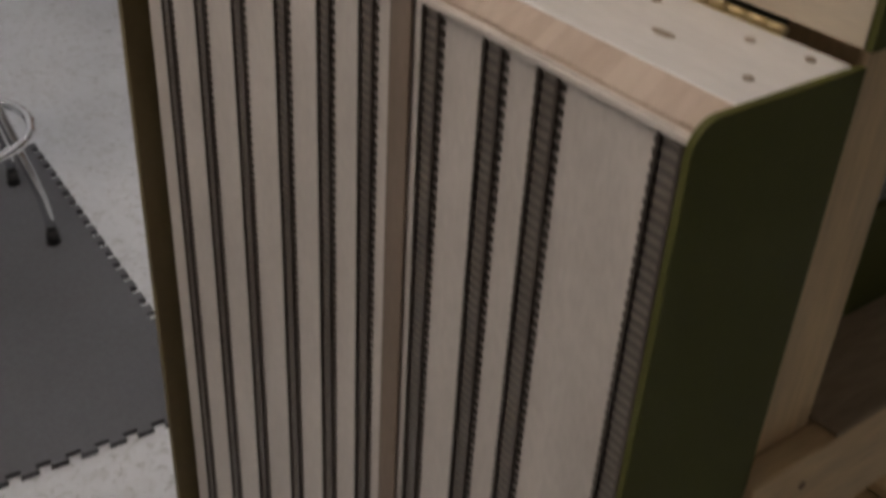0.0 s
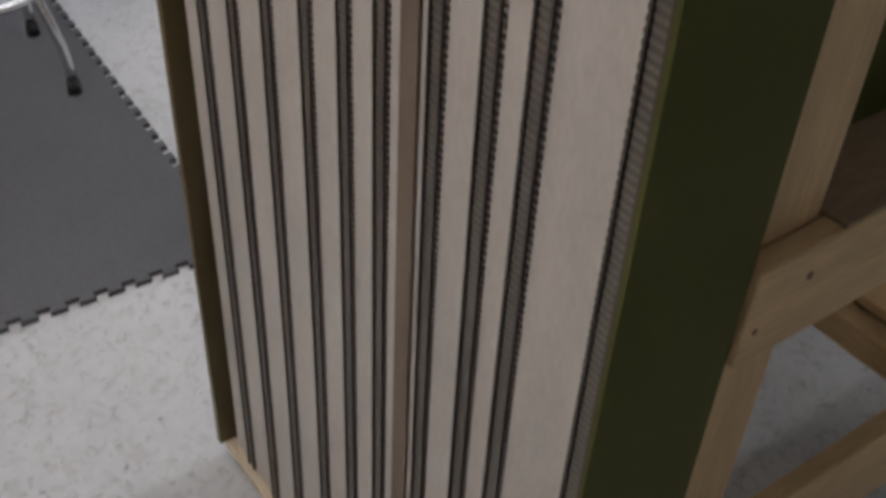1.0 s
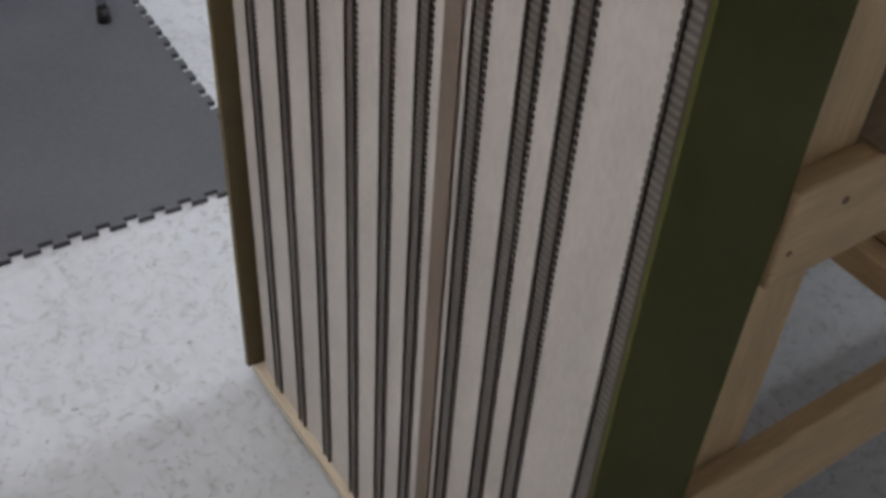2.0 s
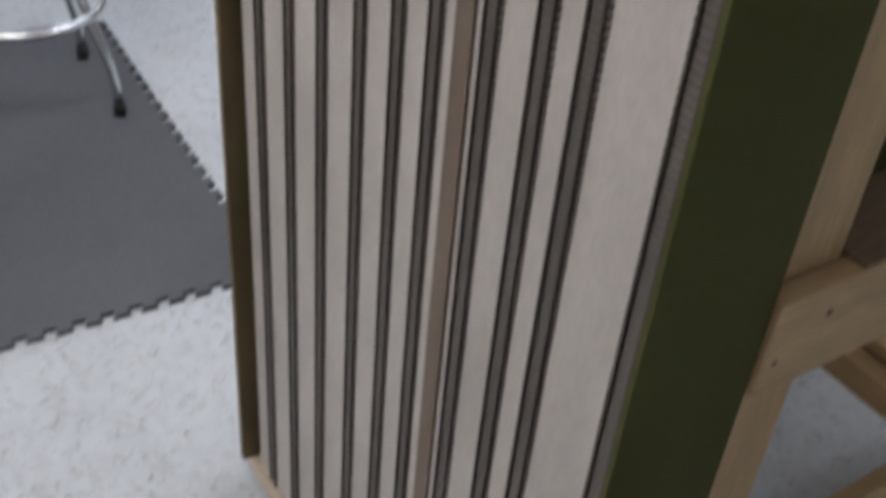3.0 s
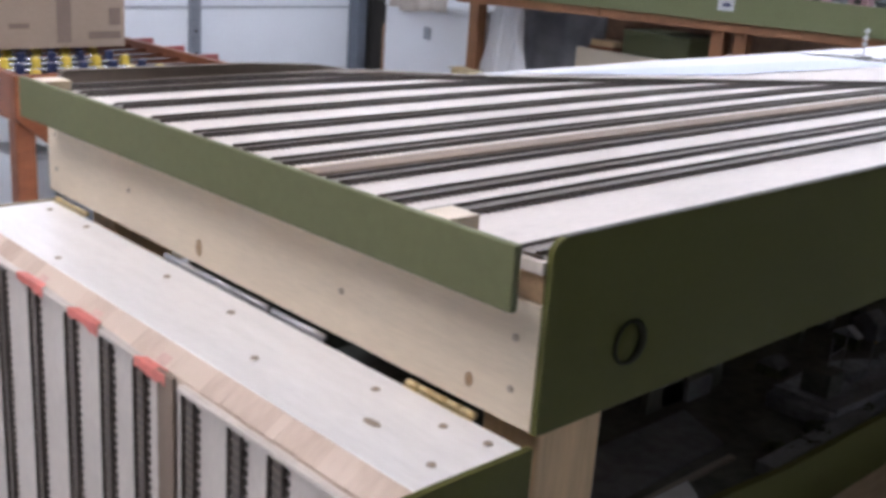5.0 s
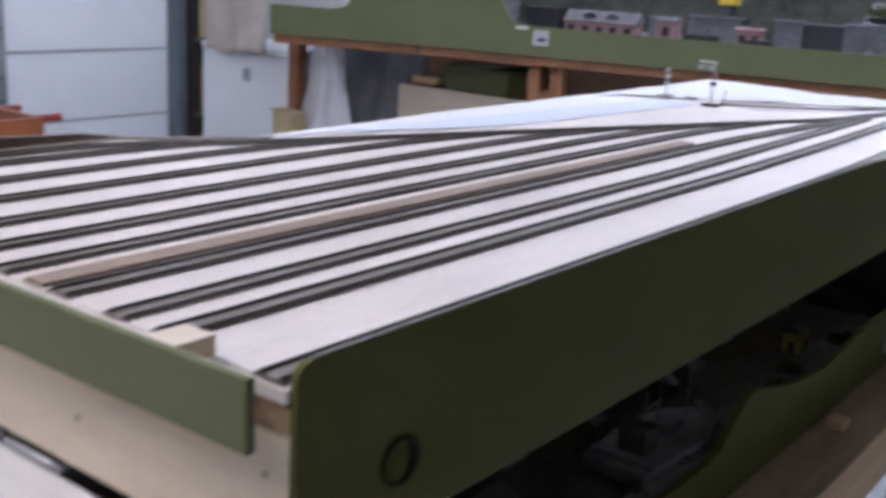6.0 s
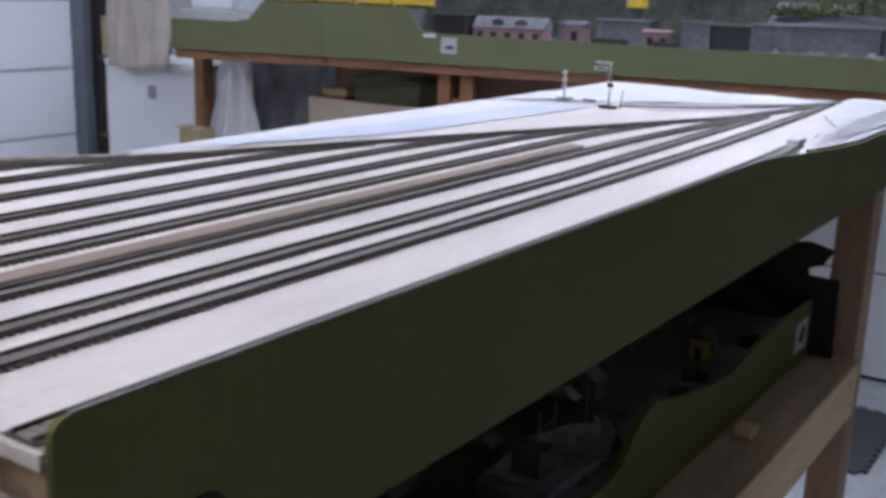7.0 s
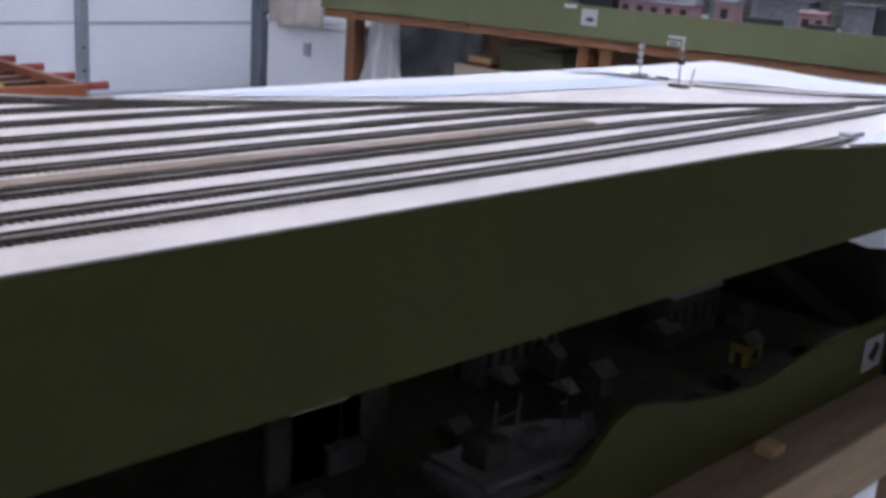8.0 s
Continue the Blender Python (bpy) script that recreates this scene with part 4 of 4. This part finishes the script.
for k in range(4):
    x = -2.52 + k * 0.165
    c = part("carriage", box(B(), x, x + 0.155, 3.05, 3.085, 0.248, 0.285, 0.004), YELLOW, tr, "yellow model carriage")
    part("underframe", box(B(), x + 0.01, x + 0.145, 3.055, 3.08, 0.2405, 0.2475, 0.001), DARK, c)
rnd = random.Random(11)


part("embankment", prism(B(), [(3.43, GZ), (3.70, GZ), (3.70, 0.30), (3.60, 0.275), (3.50, 0.245), (3.43, 0.225)], "x", -0.72, 0.8), STONE, far, "grey stone embankment")
for x, y, r in ((-0.55, 3.55, 0.07), (-0.40, 3.5, 0.08), (-0.25, 3.5, 0.07), (-0.65, 3.5, 0.05), (-0.1, 3.45, 0.09)):
    leaf_clump("model_bushes", x, y - 0.03, 0.245 + r * 0.35, r, 420, FOLIAGE, "yellow green model bushes behind the warehouses", "model bushes")
for k in range(26):
    x, y = rnd.uniform(-0.7, 0.3), rnd.uniform(3.05, 3.28)
    r = rnd.uniform(0.008, 0.022)
    bm = B()
    bmesh.ops.create_icosphere(bm, subdivisions=2, radius=r)
    for v in bm.verts:
        v.co = Vector((x, y, GZ + r * 0.35)) + v.co * (1 + 0.25 * noise.noise(v.co * 90 + Vector((k, 0, 0))))
        v.co.z = max(v.co.z, GZ + 0.0003)
    tagged(part("model_rock", bm, ROCK), "small grey model rock on the far layout", "model rock", "rocks")

# things under and beside the far layout
TURN = LEFT_MODULE
crate = thing("plastic_crate", (-2.78, 3.2, 0.127), "clear plastic crate with wrapped parts on the layout", "crate")
part("tray", box(B(), -2.92, -2.62, 3.02, 3.30, 0.1265, 0.20, 0.006), GREYSACK, crate)
part("wrapped_bundle", box(B(), -2.89, -2.70, 3.05, 3.25, 0.2005, 0.25, 0.015), WHITE, crate)
part("lid", box(B(), -2.695, -2.66, 3.05, 3.25, 0.2005, 0.29, 0.006), PALEBLUE, crate, "teal blue lid")
TURN = Matrix.Identity(4)
cab = thing("white_cabinet", (-3.3, 3.4, FLOOR), "white enamelled metal cabinet with small lock", "cabinet")
part("body", box(B(), -3.71, -3.112, 3.0, 3.4, FLOOR + 0.002, -0.085, 0.006), WHITE, cab)
part("top", box(B(), -3.715, -3.110, 2.995, 3.405, -0.084, -0.052, 0.008), WHITE, cab)
part("lock", box(B(), -3.413, -3.368, 2.988, 2.999, -0.215, -0.155, 0.004), GALV, cab, "small grey lock plate")


def drape(name, x0, x1, z0, z1, y, mat, label, folds=5, depth=0.03, thick=0.006, lean=0.0, pinch=0.0):
    """A hanging cloth with soft folds and real thickness."""
    nx, nz = 36, 22
    verts, faces = [], []
    for side in (0, 1):
        for i in range(nx + 1):
            for k in range(nz + 1):
                u, w = i / nx, k / nz
                zz = z1 + (z0 - z1) * w + 0.03 * w * noise.noise(Vector((u * 3, 0.7, x0)))
                xx = x0 + (x1 - x0) * (0.5 + (u - 0.5) * (1 - pinch * (1 - w))) + 0.02 * noise.noise(Vector((u * 2, w * 3, 5)))
                yy = y - lean * w + depth * (0.5 + 0.5 * w) * math.sin(u * folds * math.pi * 2 + 1.5 * noise.noise(Vector((u * 2, w * 2, 1)))) + 0.02 * noise.noise(Vector((u * 4, w * 4, 2)))
                verts.append((xx, yy + thick * side, zz))
    m = nz + 1
    off = (nx + 1) * m
    for i in range(nx):
        for k in range(nz):
            a = i * m + k
            faces.append((a, a + 1, a + m + 1, a + m))
            faces.append((off + a, off + a + m, off + a + m + 1, off + a + 1))
    for i in range(nx):
        a, b = i * m, (i + 1) * m
        faces += [(a, b, off + b, off + a), (a + nz, off + a + nz, off + b + nz, b + nz)]
    for k in range(nz):
        a, b = k, nx * m + k
        faces += [(a, off + a, off + a + 1, a + 1), (b, b + 1, off + b + 1, off + b)]
    return tagged(part(name, (verts, faces), mat, None, "", True), label, "cloth")


drape("hanging_cloth", -3.60, -3.20, -0.075, 0.62, 2.945, CLOTH, "creased beige cloth hanging over the white cabinet", 3, 0.022, 0.006, 0.02)
drape("plastic_sheet", -3.09, -2.73, -0.47, 0.0, 3.04, PAPER, "pale grey plastic sheet hanging under the layout", 2, 0.022, 0.005, 0.03, 0.55)
drape("dark_cloth", -3.03, -2.52, -0.50, 0.0, 3.24, DARKGREY, "dark grey cloth hanging under the layout", 3, 0.02, 0.005)
ply = thing("plywood_sheet", (-2.3, 3.2, FLOOR), "pale plywood sheet leaning under the layout", "plywood sheet")
part("sheet", box(B(), -2.63, -1.95, 3.19, 3.205, FLOOR + 0.002, -0.155, 0.001), PLY, ply)
gb = thing("green_box", (-2.2, 3.4, FLOOR), "olive green painted wooden box under the layout", "box")
part("body", box(B(), -2.40, -2.07, 3.215, 3.45, FLOOR + 0.002, -0.072, 0.003), GREEN_LIT, gb)
part("lid", box(B(), -2.403, -2.067, 3.212, 3.453, -0.0715, -0.056, 0.003), GREEN_LIT, gb)
ob = thing("wood_offcut", (-2.5, 3.3, FLOOR), "short pine offcut block on a stack", "wood offcut")
part("stack", box(B(), -2.58, -2.45, 3.21, 3.28, FLOOR + 0.002, -0.142, 0.003), REDWOOD, ob)
part("block", box(B(), -2.57, -2.44, 3.21, 3.27, -0.1415, -0.115, 0.003), PINE_X, ob)
cb = thing("cardboard_box", (-3.2, 3.2, FLOOR), "small battered brown cardboard box under the layout", "cardboard box")
part("body", box(B(), -3.095, -2.975, 2.88, 2.975, FLOOR + 0.002, -0.305, 0.006), CARD_OLD, cb)
part("flap", box(B(), -3.11, -3.045, 2.875, 2.96, -0.3045, -0.300, 0.001), CARD_OLD, cb)
bx = thing("dark_shelf_unit", (-3.85, 3.28, FLOOR), "dark shelf unit with brown boxes beside the cabinet", "shelf unit")
part("back", box(B(), -3.97, -3.73, 3.40, 3.42, FLOOR + 0.002, 0.9), DARK, bx)
for z in (FLOOR + 0.35, FLOOR + 0.72, FLOOR + 1.10, FLOOR + 1.45):
    part("shelf", box(B(), -3.97, -3.73, 3.16, 3.399, z, z + 0.02, 0.002), DARKSTUFF, bx)
for x0, x1, z, h, m in ((-3.95, -3.75, FLOOR + 1.121, 0.19, CARD_OLD), (-3.94, -3.76, FLOOR + 0.741, 0.24, SHELFWOOD), (-3.95, -3.75, FLOOR + 0.371, 0.26, SHELFWOOD)):
    tagged(part("storage_box", box(B(), x0, x1, 3.175, 3.38, z, z + h, 0.004), m), "brown storage box on the dark shelf unit", "box")
part("side_label", box(B(), -3.7165, -3.7105, 3.02, 3.08, -0.19, -0.10, 0.001), RED, cab, "red label on the cabinet side")

wc = thing("white_cupboard", (-0.2, 4.2, FLOOR), "tall white steel cupboard behind the far layout", "cupboard")
part("plinth", box(B(), -0.98, 0.58, 4.10, 4.51, FLOOR + 0.001, FLOOR + 0.02, 0.002), BLACK, wc, "black plinth")
for z0, z1 in ((FLOOR + 0.0205, -0.74), (-0.732, -0.33), (-0.322, 0.5)):
    part("panel", box(B(), -1.0, 0.6, 4.08, 4.53, z0, z1, 0.006), WHITE, wc)
part("seam", box(B(), -0.995, 0.595, 4.09, 4.52, -0.741, -0.321), BLACK, wc, "dark seam between the panels")

# ---- papers, terrain and signals on the yard table ----
def sheet(name, corners, height, mat, label, category, nx=26, ny=14, seed=0.0, crumple=0.003, thick=0.0012, least=None, smooth=True):
    """A quadrilateral sheet with a height function and creases."""
    verts, faces = [], []
    a, b, c, d = [Vector(q) for q in corners]
    for side in (1, 0):
        for i in range(nx + 1):
            for k in range(ny + 1):
                u, w = i / nx, k / ny
                q = (a * (1 - u) + b * u) * (1 - w) + (d * (1 - u) + c * u) * w
                z = height(u, w) + crumple * (0.5 + noise.noise(Vector((q.x * 9, q.y * 9, seed)))) + 0.4 * crumple * (0.5 + noise.noise(Vector((q.x * 40, q.y * 40, seed))))
                verts.append((q.x, q.y, max(H + 0.0006 if least is None else least, z) + thick * side))
    m = ny + 1
    off = (nx + 1) * m
    for i in range(nx):
        for k in range(ny):
            e = i * m + k
            faces += [(e, e + m, e + m + 1, e + 1), (off + e, off + e + 1, off + e + m + 1, off + e + m)]
    for i in range(nx):
        for k in (0, ny):
            e, g = i * m + k, (i + 1) * m + k
            faces.append((e, g, off + g, off + e))
    for k in range(ny):
        for i in (0, nx):
            e = i * m + k
            faces.append((e, e + 1, off + e + 1, off + e))
    return tagged(part(name, (verts, faces), mat, None, "", smooth), label, category)


sheet("paper_terrain", ((-0.655, 1.44), (-0.19, 1.84), (-0.15, 1.955), (-0.652, 1.955)), lambda u, w: H + 0.0004 + 0.0015 * (1 - u) * w + 0.002 * w, PAPER, "white paper covered terrain rising behind the yard", "paper terrain", crumple=0.0034)
sheet("paper_sheet", ((-0.644, 0.57), (-0.622, 0.59), (-0.545, 1.52), (-0.660, 1.43)), lambda u, w: H + 0.0004 + 0.002 * (1 - u) * w, PAPER, "white paper sheet along the deck edge", "paper sheet", crumple=0.0010, thick=0.0004)
# blue sheet colours in the band of shade beside the paper fold
sheet("paper_sheet", ((-0.612, 0.64), (-0.505, 0.95), (-0.468, 1.53), (-0.548, 1.47)), lambda u, w: H + 0.0022 - 0.0012 * u + 0.001 * w * (1 - u), PALEBLUE, "pale blue sheet as the shade of a fold in the white paper", "paper sheet", crumple=0.0008, thick=0.0003)


def ground(x, y):
    """The deck, and beyond its edge the fall to the top of the side board."""
    e = deck_edge(y)
    k = max(0.0, min(1.0, (x - e) / (-0.002 - e)))
    return H + (side_top(y) + 0.0005 - H) * steps([(0.0, 0.0), (0.30, 0.08), (0.60, 0.80), (1.0, 1.0)], k)


def draped(corners, bump):
    """Height of a sheet that follows the ground, with a swelling on top."""
    a, b, c, d = [Vector(q) for q in corners]

    def at(u, w):
        q = (a * (1 - u) + b * u) * (1 - w) + (d * (1 - u) + c * u) * w
        return ground(q.x, q.y) + 0.0012 + bump(u, w)
    return at


HILL = ((-0.098, 1.66), (-0.020, 1.46), (-0.003, 1.955), (-0.138, 1.955))
SLOPE = ((-0.032, 1.32), (-0.003, 1.205), (-0.003, 1.955), (-0.075, 1.955))
sheet("paper_mound", HILL, draped(HILL, lambda u, w: 0.0075 * w * math.sin(math.pi * min(1.0, 0.06 + 0.94 * u ** 0.6))), PAPER, "creased white paper hill at the table corner", "paper terrain", 8, 8, seed=7.0, crumple=0.004, least=0.06, smooth=False)
sheet("paper_slope", SLOPE, draped(SLOPE, lambda u, w: -0.001), PAPER, "creased white paper slope along the table edge", "paper terrain", 9, 16, seed=3.0, crumple=0.0026, least=0.06, smooth=False)


def signal(x, y, h, arm, label):
    s = thing("model_signal", (x, y, H), label, "model signal", "signals")
    part("base", box(B(), x - 0.014, x + 0.014, y - 0.01, y + 0.01, H + 0.0007, H + 0.006, 0.001), DARKSTUFF, s)
    part("post", rod(B(), (x, y, H + 0.006), (x, y, H + h), 0.0019, 0.0015, 8), GREYSACK, s, "pale lattice post")
    if arm:
        br = part("bracket", box(B(), x - 0.030, x + 0.003, y - 0.0015, y + 0.0015, H + h - 0.004, H + h, 0.0004), GREYSACK, s)
        part("arm", box(B(), x - 0.031, x - 0.004, y - 0.003, y - 0.0017, H + h - 0.016, H + h - 0.009, 0.0004), GREYSACK, br, "pale signal arm with dark stripe")
        part("stripe", box(B(), x - 0.026, x - 0.008, y - 0.0038, y - 0.0031, H + h - 0.014, H + h - 0.011, 0.0002), DARK, br)
        part("lamp", box(B(), x - 0.005, x + 0.005, y - 0.004, y + 0.004, H + h - 0.034, H + h - 0.022, 0.001), PINK, s, "small pinkish lamp case")
        part("lamp", box(B(), x - 0.004, x + 0.006, y - 0.004, y + 0.004, H + h - 0.045, H + h - 0.038, 0.001), DARK, s)
        part("wire", rod(B(), (x + 0.022, y, H + 0.001), (x + 0.028, y, H + 0.035), 0.0008, n=6), DARK, s)
    else:
        for k in range(3):
            part("lamp", rod(B(), (x, y - 0.006, H + h - 0.006 - 0.013 * k), (x, y + 0.003, H + h - 0.006 - 0.013 * k), 0.0042, n=14), GREYSACK, s, "round pale lamp")
    return s


signal(-0.440, 1.500, 0.084, True, "tall pale model semaphore signal on the deck")
signal(-0.5605, 1.557, 0.060, False, "short white model colour light signal on the deck")
tagged(part("signal_wire", box(B(), -0.51, -0.485, 1.535, 1.541, H + 0.006, H + 0.009, 0.001), DARK), "short dark wire lying near the signals", "wire")
stop = thing("model_buffer_stop", (-0.044, 1.30, H), "small white card block at the end of the edge track", "model buffer")
part("block", box(B(), -0.053, -0.035, 1.285, 1.325, H + 0.0007, H + 0.007, 0.0015), PAPER, stop)

# ---- table football ----
fx0, fx1, fy0, fy1, fz = -4.35, -3.16, 0.94, 1.76, -0.258
foos = thing("table_football", ((fx0 + fx1) / 2, (fy0 + fy1) / 2, FLOOR), "reddish wooden table football game with steel rods", "table football")
part("side_panel", box(B(), fx0, fx1 - 0.002, fy0 - 0.03, fy0, fz - 0.16, fz, 0.004), REDWOOD, foos)
part("side_panel", box(B(), fx0, fx1 - 0.002, fy1, fy1 + 0.03, fz - 0.16, fz, 0.004), REDWOOD, foos)
apron = [(fy0 - 0.03, fz - 0.002), (fy1 + 0.03, fz - 0.002), (fy1 + 0.03, fz - 0.15), (fy1 - 0.16, fz - 0.31), (fy0 + 0.16, fz - 0.31), (fy0 - 0.03, fz - 0.15)]
part("end_panel", prism(B(), apron, "x", fx1 - 0.001, fx1 + 0.025, 0.003), REDWOOD, foos)
part("end_panel", box(B(), fx0 - 0.025, fx0 + 0.001, fy0 - 0.03, fy1 + 0.03, fz - 0.24, fz - 0.002, 0.004), REDWOOD, foos)
part("pitch", box(B(), fx0 + 0.002, fx1 - 0.002, fy0 + 0.001, fy1 - 0.001, fz - 0.155, fz - 0.135), DARKSTUFF, foos, "dark playing field")
for x in (fx0, fx1 - 0.05):
    for y in (fy0 - 0.02, fy1 - 0.05):
        part("leg", box(B(), x - 0.02, x + 0.045, y, y + 0.07, FLOOR + 0.006, fz - 0.161, 0.005), REDWOOD, foos)
for k in range(8):
    x = fx0 + 0.10 + k * 0.14
    flip = 1 if k % 2 else -1
    r = part("rod", rod(B(), (x, fy0 - 0.16, fz - 0.03), (x, fy1 + 0.08, fz - 0.03), 0.0075, n=10), CHROME, foos, "steel rod", True)
    yh = fy1 + 0.08 if flip > 0 else fy0 - 0.16
    part("handle", rod(B(), (x, yh - 0.001 * flip, fz - 0.03), (x, yh + 0.10 * flip, fz - 0.03), 0.014, 0.017, 12), REDHANDLE, r, "red handle", True)
    for q in range(5):
        y = fy0 + 0.10 + q * 0.12
        part("peg", box(B(), x - 0.012, x + 0.012, y - 0.016, y + 0.016, fz - 0.13, fz - 0.004, 0.006), (NAVY, YELLOW)[k % 2], r, "plain coloured playing peg")
cbx = thing("cardboard_carton", (-3.9, 1.37, fz), "large brown cardboard carton on the table football", "cardboard box")
part("body", box(B(), -4.10, -3.74, 1.10, 1.62, fz + 0.001, fz + 0.34, 0.004), CARD, cbx)
part("tape", box(B(), -3.7398, -3.7390, 1.33, 1.39, fz + 0.021, fz + 0.35), CARDTAPE, cbx)
part("print", box(B(), -3.7397, -3.7388, 1.46, 1.60, fz + 0.035, fz + 0.065), CARDTAPE, cbx, "printed bars on the carton")
part("print", box(B(), -3.7397, -3.7388, 1.55, 1.60, fz + 0.09, fz + 0.16), CARDTAPE, cbx, "printed bars on the carton")
part("print", box(B(), -3.7397, -3.7388, 1.14, 1.22, fz + 0.08, fz + 0.10), CARDTAPE, cbx, "printed bars on the carton")
tub = thing("storage_tub", (-3.45, 1.1, FLOOR), "white plastic storage tub under the table football", "storage tub")
part("body", box(B(), -3.74, -3.50, 1.03, 1.20, FLOOR + 0.006, -0.635, 0.01), WHITE, tub)
part("lid", box(B(), -3.745, -3.495, 1.025, 1.205, -0.6345, -0.615, 0.008), WHITE, tub)
bin_ = thing("grey_bin", (-3.45, 1.25, FLOOR), "blue grey plastic bin beside the storage tub", "bin")
part("body", box(B(), -3.72, -3.50, 1.225, 1.42, FLOOR + 0.006, -0.66, 0.012), GALV, bin_)
part("rim", box(B(), -3.725, -3.495, 1.22, 1.425, -0.6595, -0.64, 0.006), GREYSACK, bin_)

# ---- stools ----
def stool(x, y, metal, pad, label, seat_h=0.66, turn=45, ring=True, spread=0.215, r0=0.0115):
    s = thing("bar_stool", (x, y, FLOOR), label, "stool")
    zf = FLOOR + 0.0125
    k1 = seat_h / 0.66
    for k in range(4):
        a = radians(turn + 90 * k)
        ca, sa = math.cos(a), math.sin(a)
        line = [(spread, 0.03), (spread * 0.985, 0.07), (spread * 0.95, 0.12), (spread * 0.87, 0.18), (spread * 0.80, 0.225), (spread * 0.68, 0.31), (spread * 0.55, 0.45), (spread * 0.5, 0.60 * k1)] if ring else [(spread, 0.03), (spread * 0.6, seat_h - 0.06)]
        bm = tube(B(), [(x + r * ca, y + r * sa, zf + z) for r, z in line], r0)
        lg = part("leg", bm, metal, s, "bent metal tube leg", True)
        part("foot", rod(B(), (x + spread * ca, y + spread * sa, zf), (x + spread * ca, y + spread * sa, zf + 0.036), 0.0165, 0.0145, 16), BLACK, lg, "black rubber foot", True)
    rr, zr = (spread * 0.82, 0.248) if ring else (spread * 0.86, 0.22)
    part("foot_ring", tube(B(), circle(x, y, zf + zr, rr), r0, True), metal, s, "ring footrest", True)
    bm = B()
    rod(bm, (x, y, zf + seat_h - 0.055), (x, y, zf + seat_h - 0.02), 0.168, 0.175, 40)
    rod(bm, (x, y, zf + seat_h - 0.02), (x, y, zf + seat_h), 0.175, 0.150, 40)
    seat = part("seat", bm, pad, s, "round padded seat", True)
    part("trim_band", tube(B(), circle(x, y, zf + seat_h - 0.045, 0.174), 0.010, True), metal, seat, "metal band round the seat", True)
    return s


stool(-2.045, -0.102, CHROME, BLACK, "chrome bar stool with black seat and ring footrest", turn=43, spread=0.225)
stool(-4.87, 1.19, GREYTUBE, BLUESEAT, "grey stool with blue padded seat", 0.62, 46, False, 0.235, 0.008)
bag = B()
rnd = random.Random(5)
bmesh.ops.create_icosphere(bag, subdivisions=4, radius=0.13)
for v in bag.verts:
    n3 = noise.noise(v.co * 14)
    v.co = Vector((-4.87, 1.19, FLOOR + 0.0125 + 0.62)) + Vector((v.co.x * (1 + 0.3 * n3), v.co.y * (1 + 0.3 * n3), (v.co.z + 0.13) * 0.62 * (1 + 0.25 * n3)))
    v.co.z = max(v.co.z, FLOOR + 0.0125 + 0.6205)
tagged(part("plastic_bag", bag, PAPER, None, "", True), "crumpled white plastic bag on the blue stool", "plastic bag")

pail = thing("floor_pail", (0.02, 2.40, FLOOR), "brown plastic pail with a black rim on the floor", "pail")
part("body", rod(B(), (0.02, 2.40, FLOOR + 0.001), (0.02, 2.40, FLOOR + 0.165), 0.11, 0.14, 32), CARDTAPE, pail, "", True)
part("rim", tube(B(), circle(0.02, 2.40, FLOOR + 0.170, 0.142), 0.010, True), BLACK, pail, "black rolled rim", True)
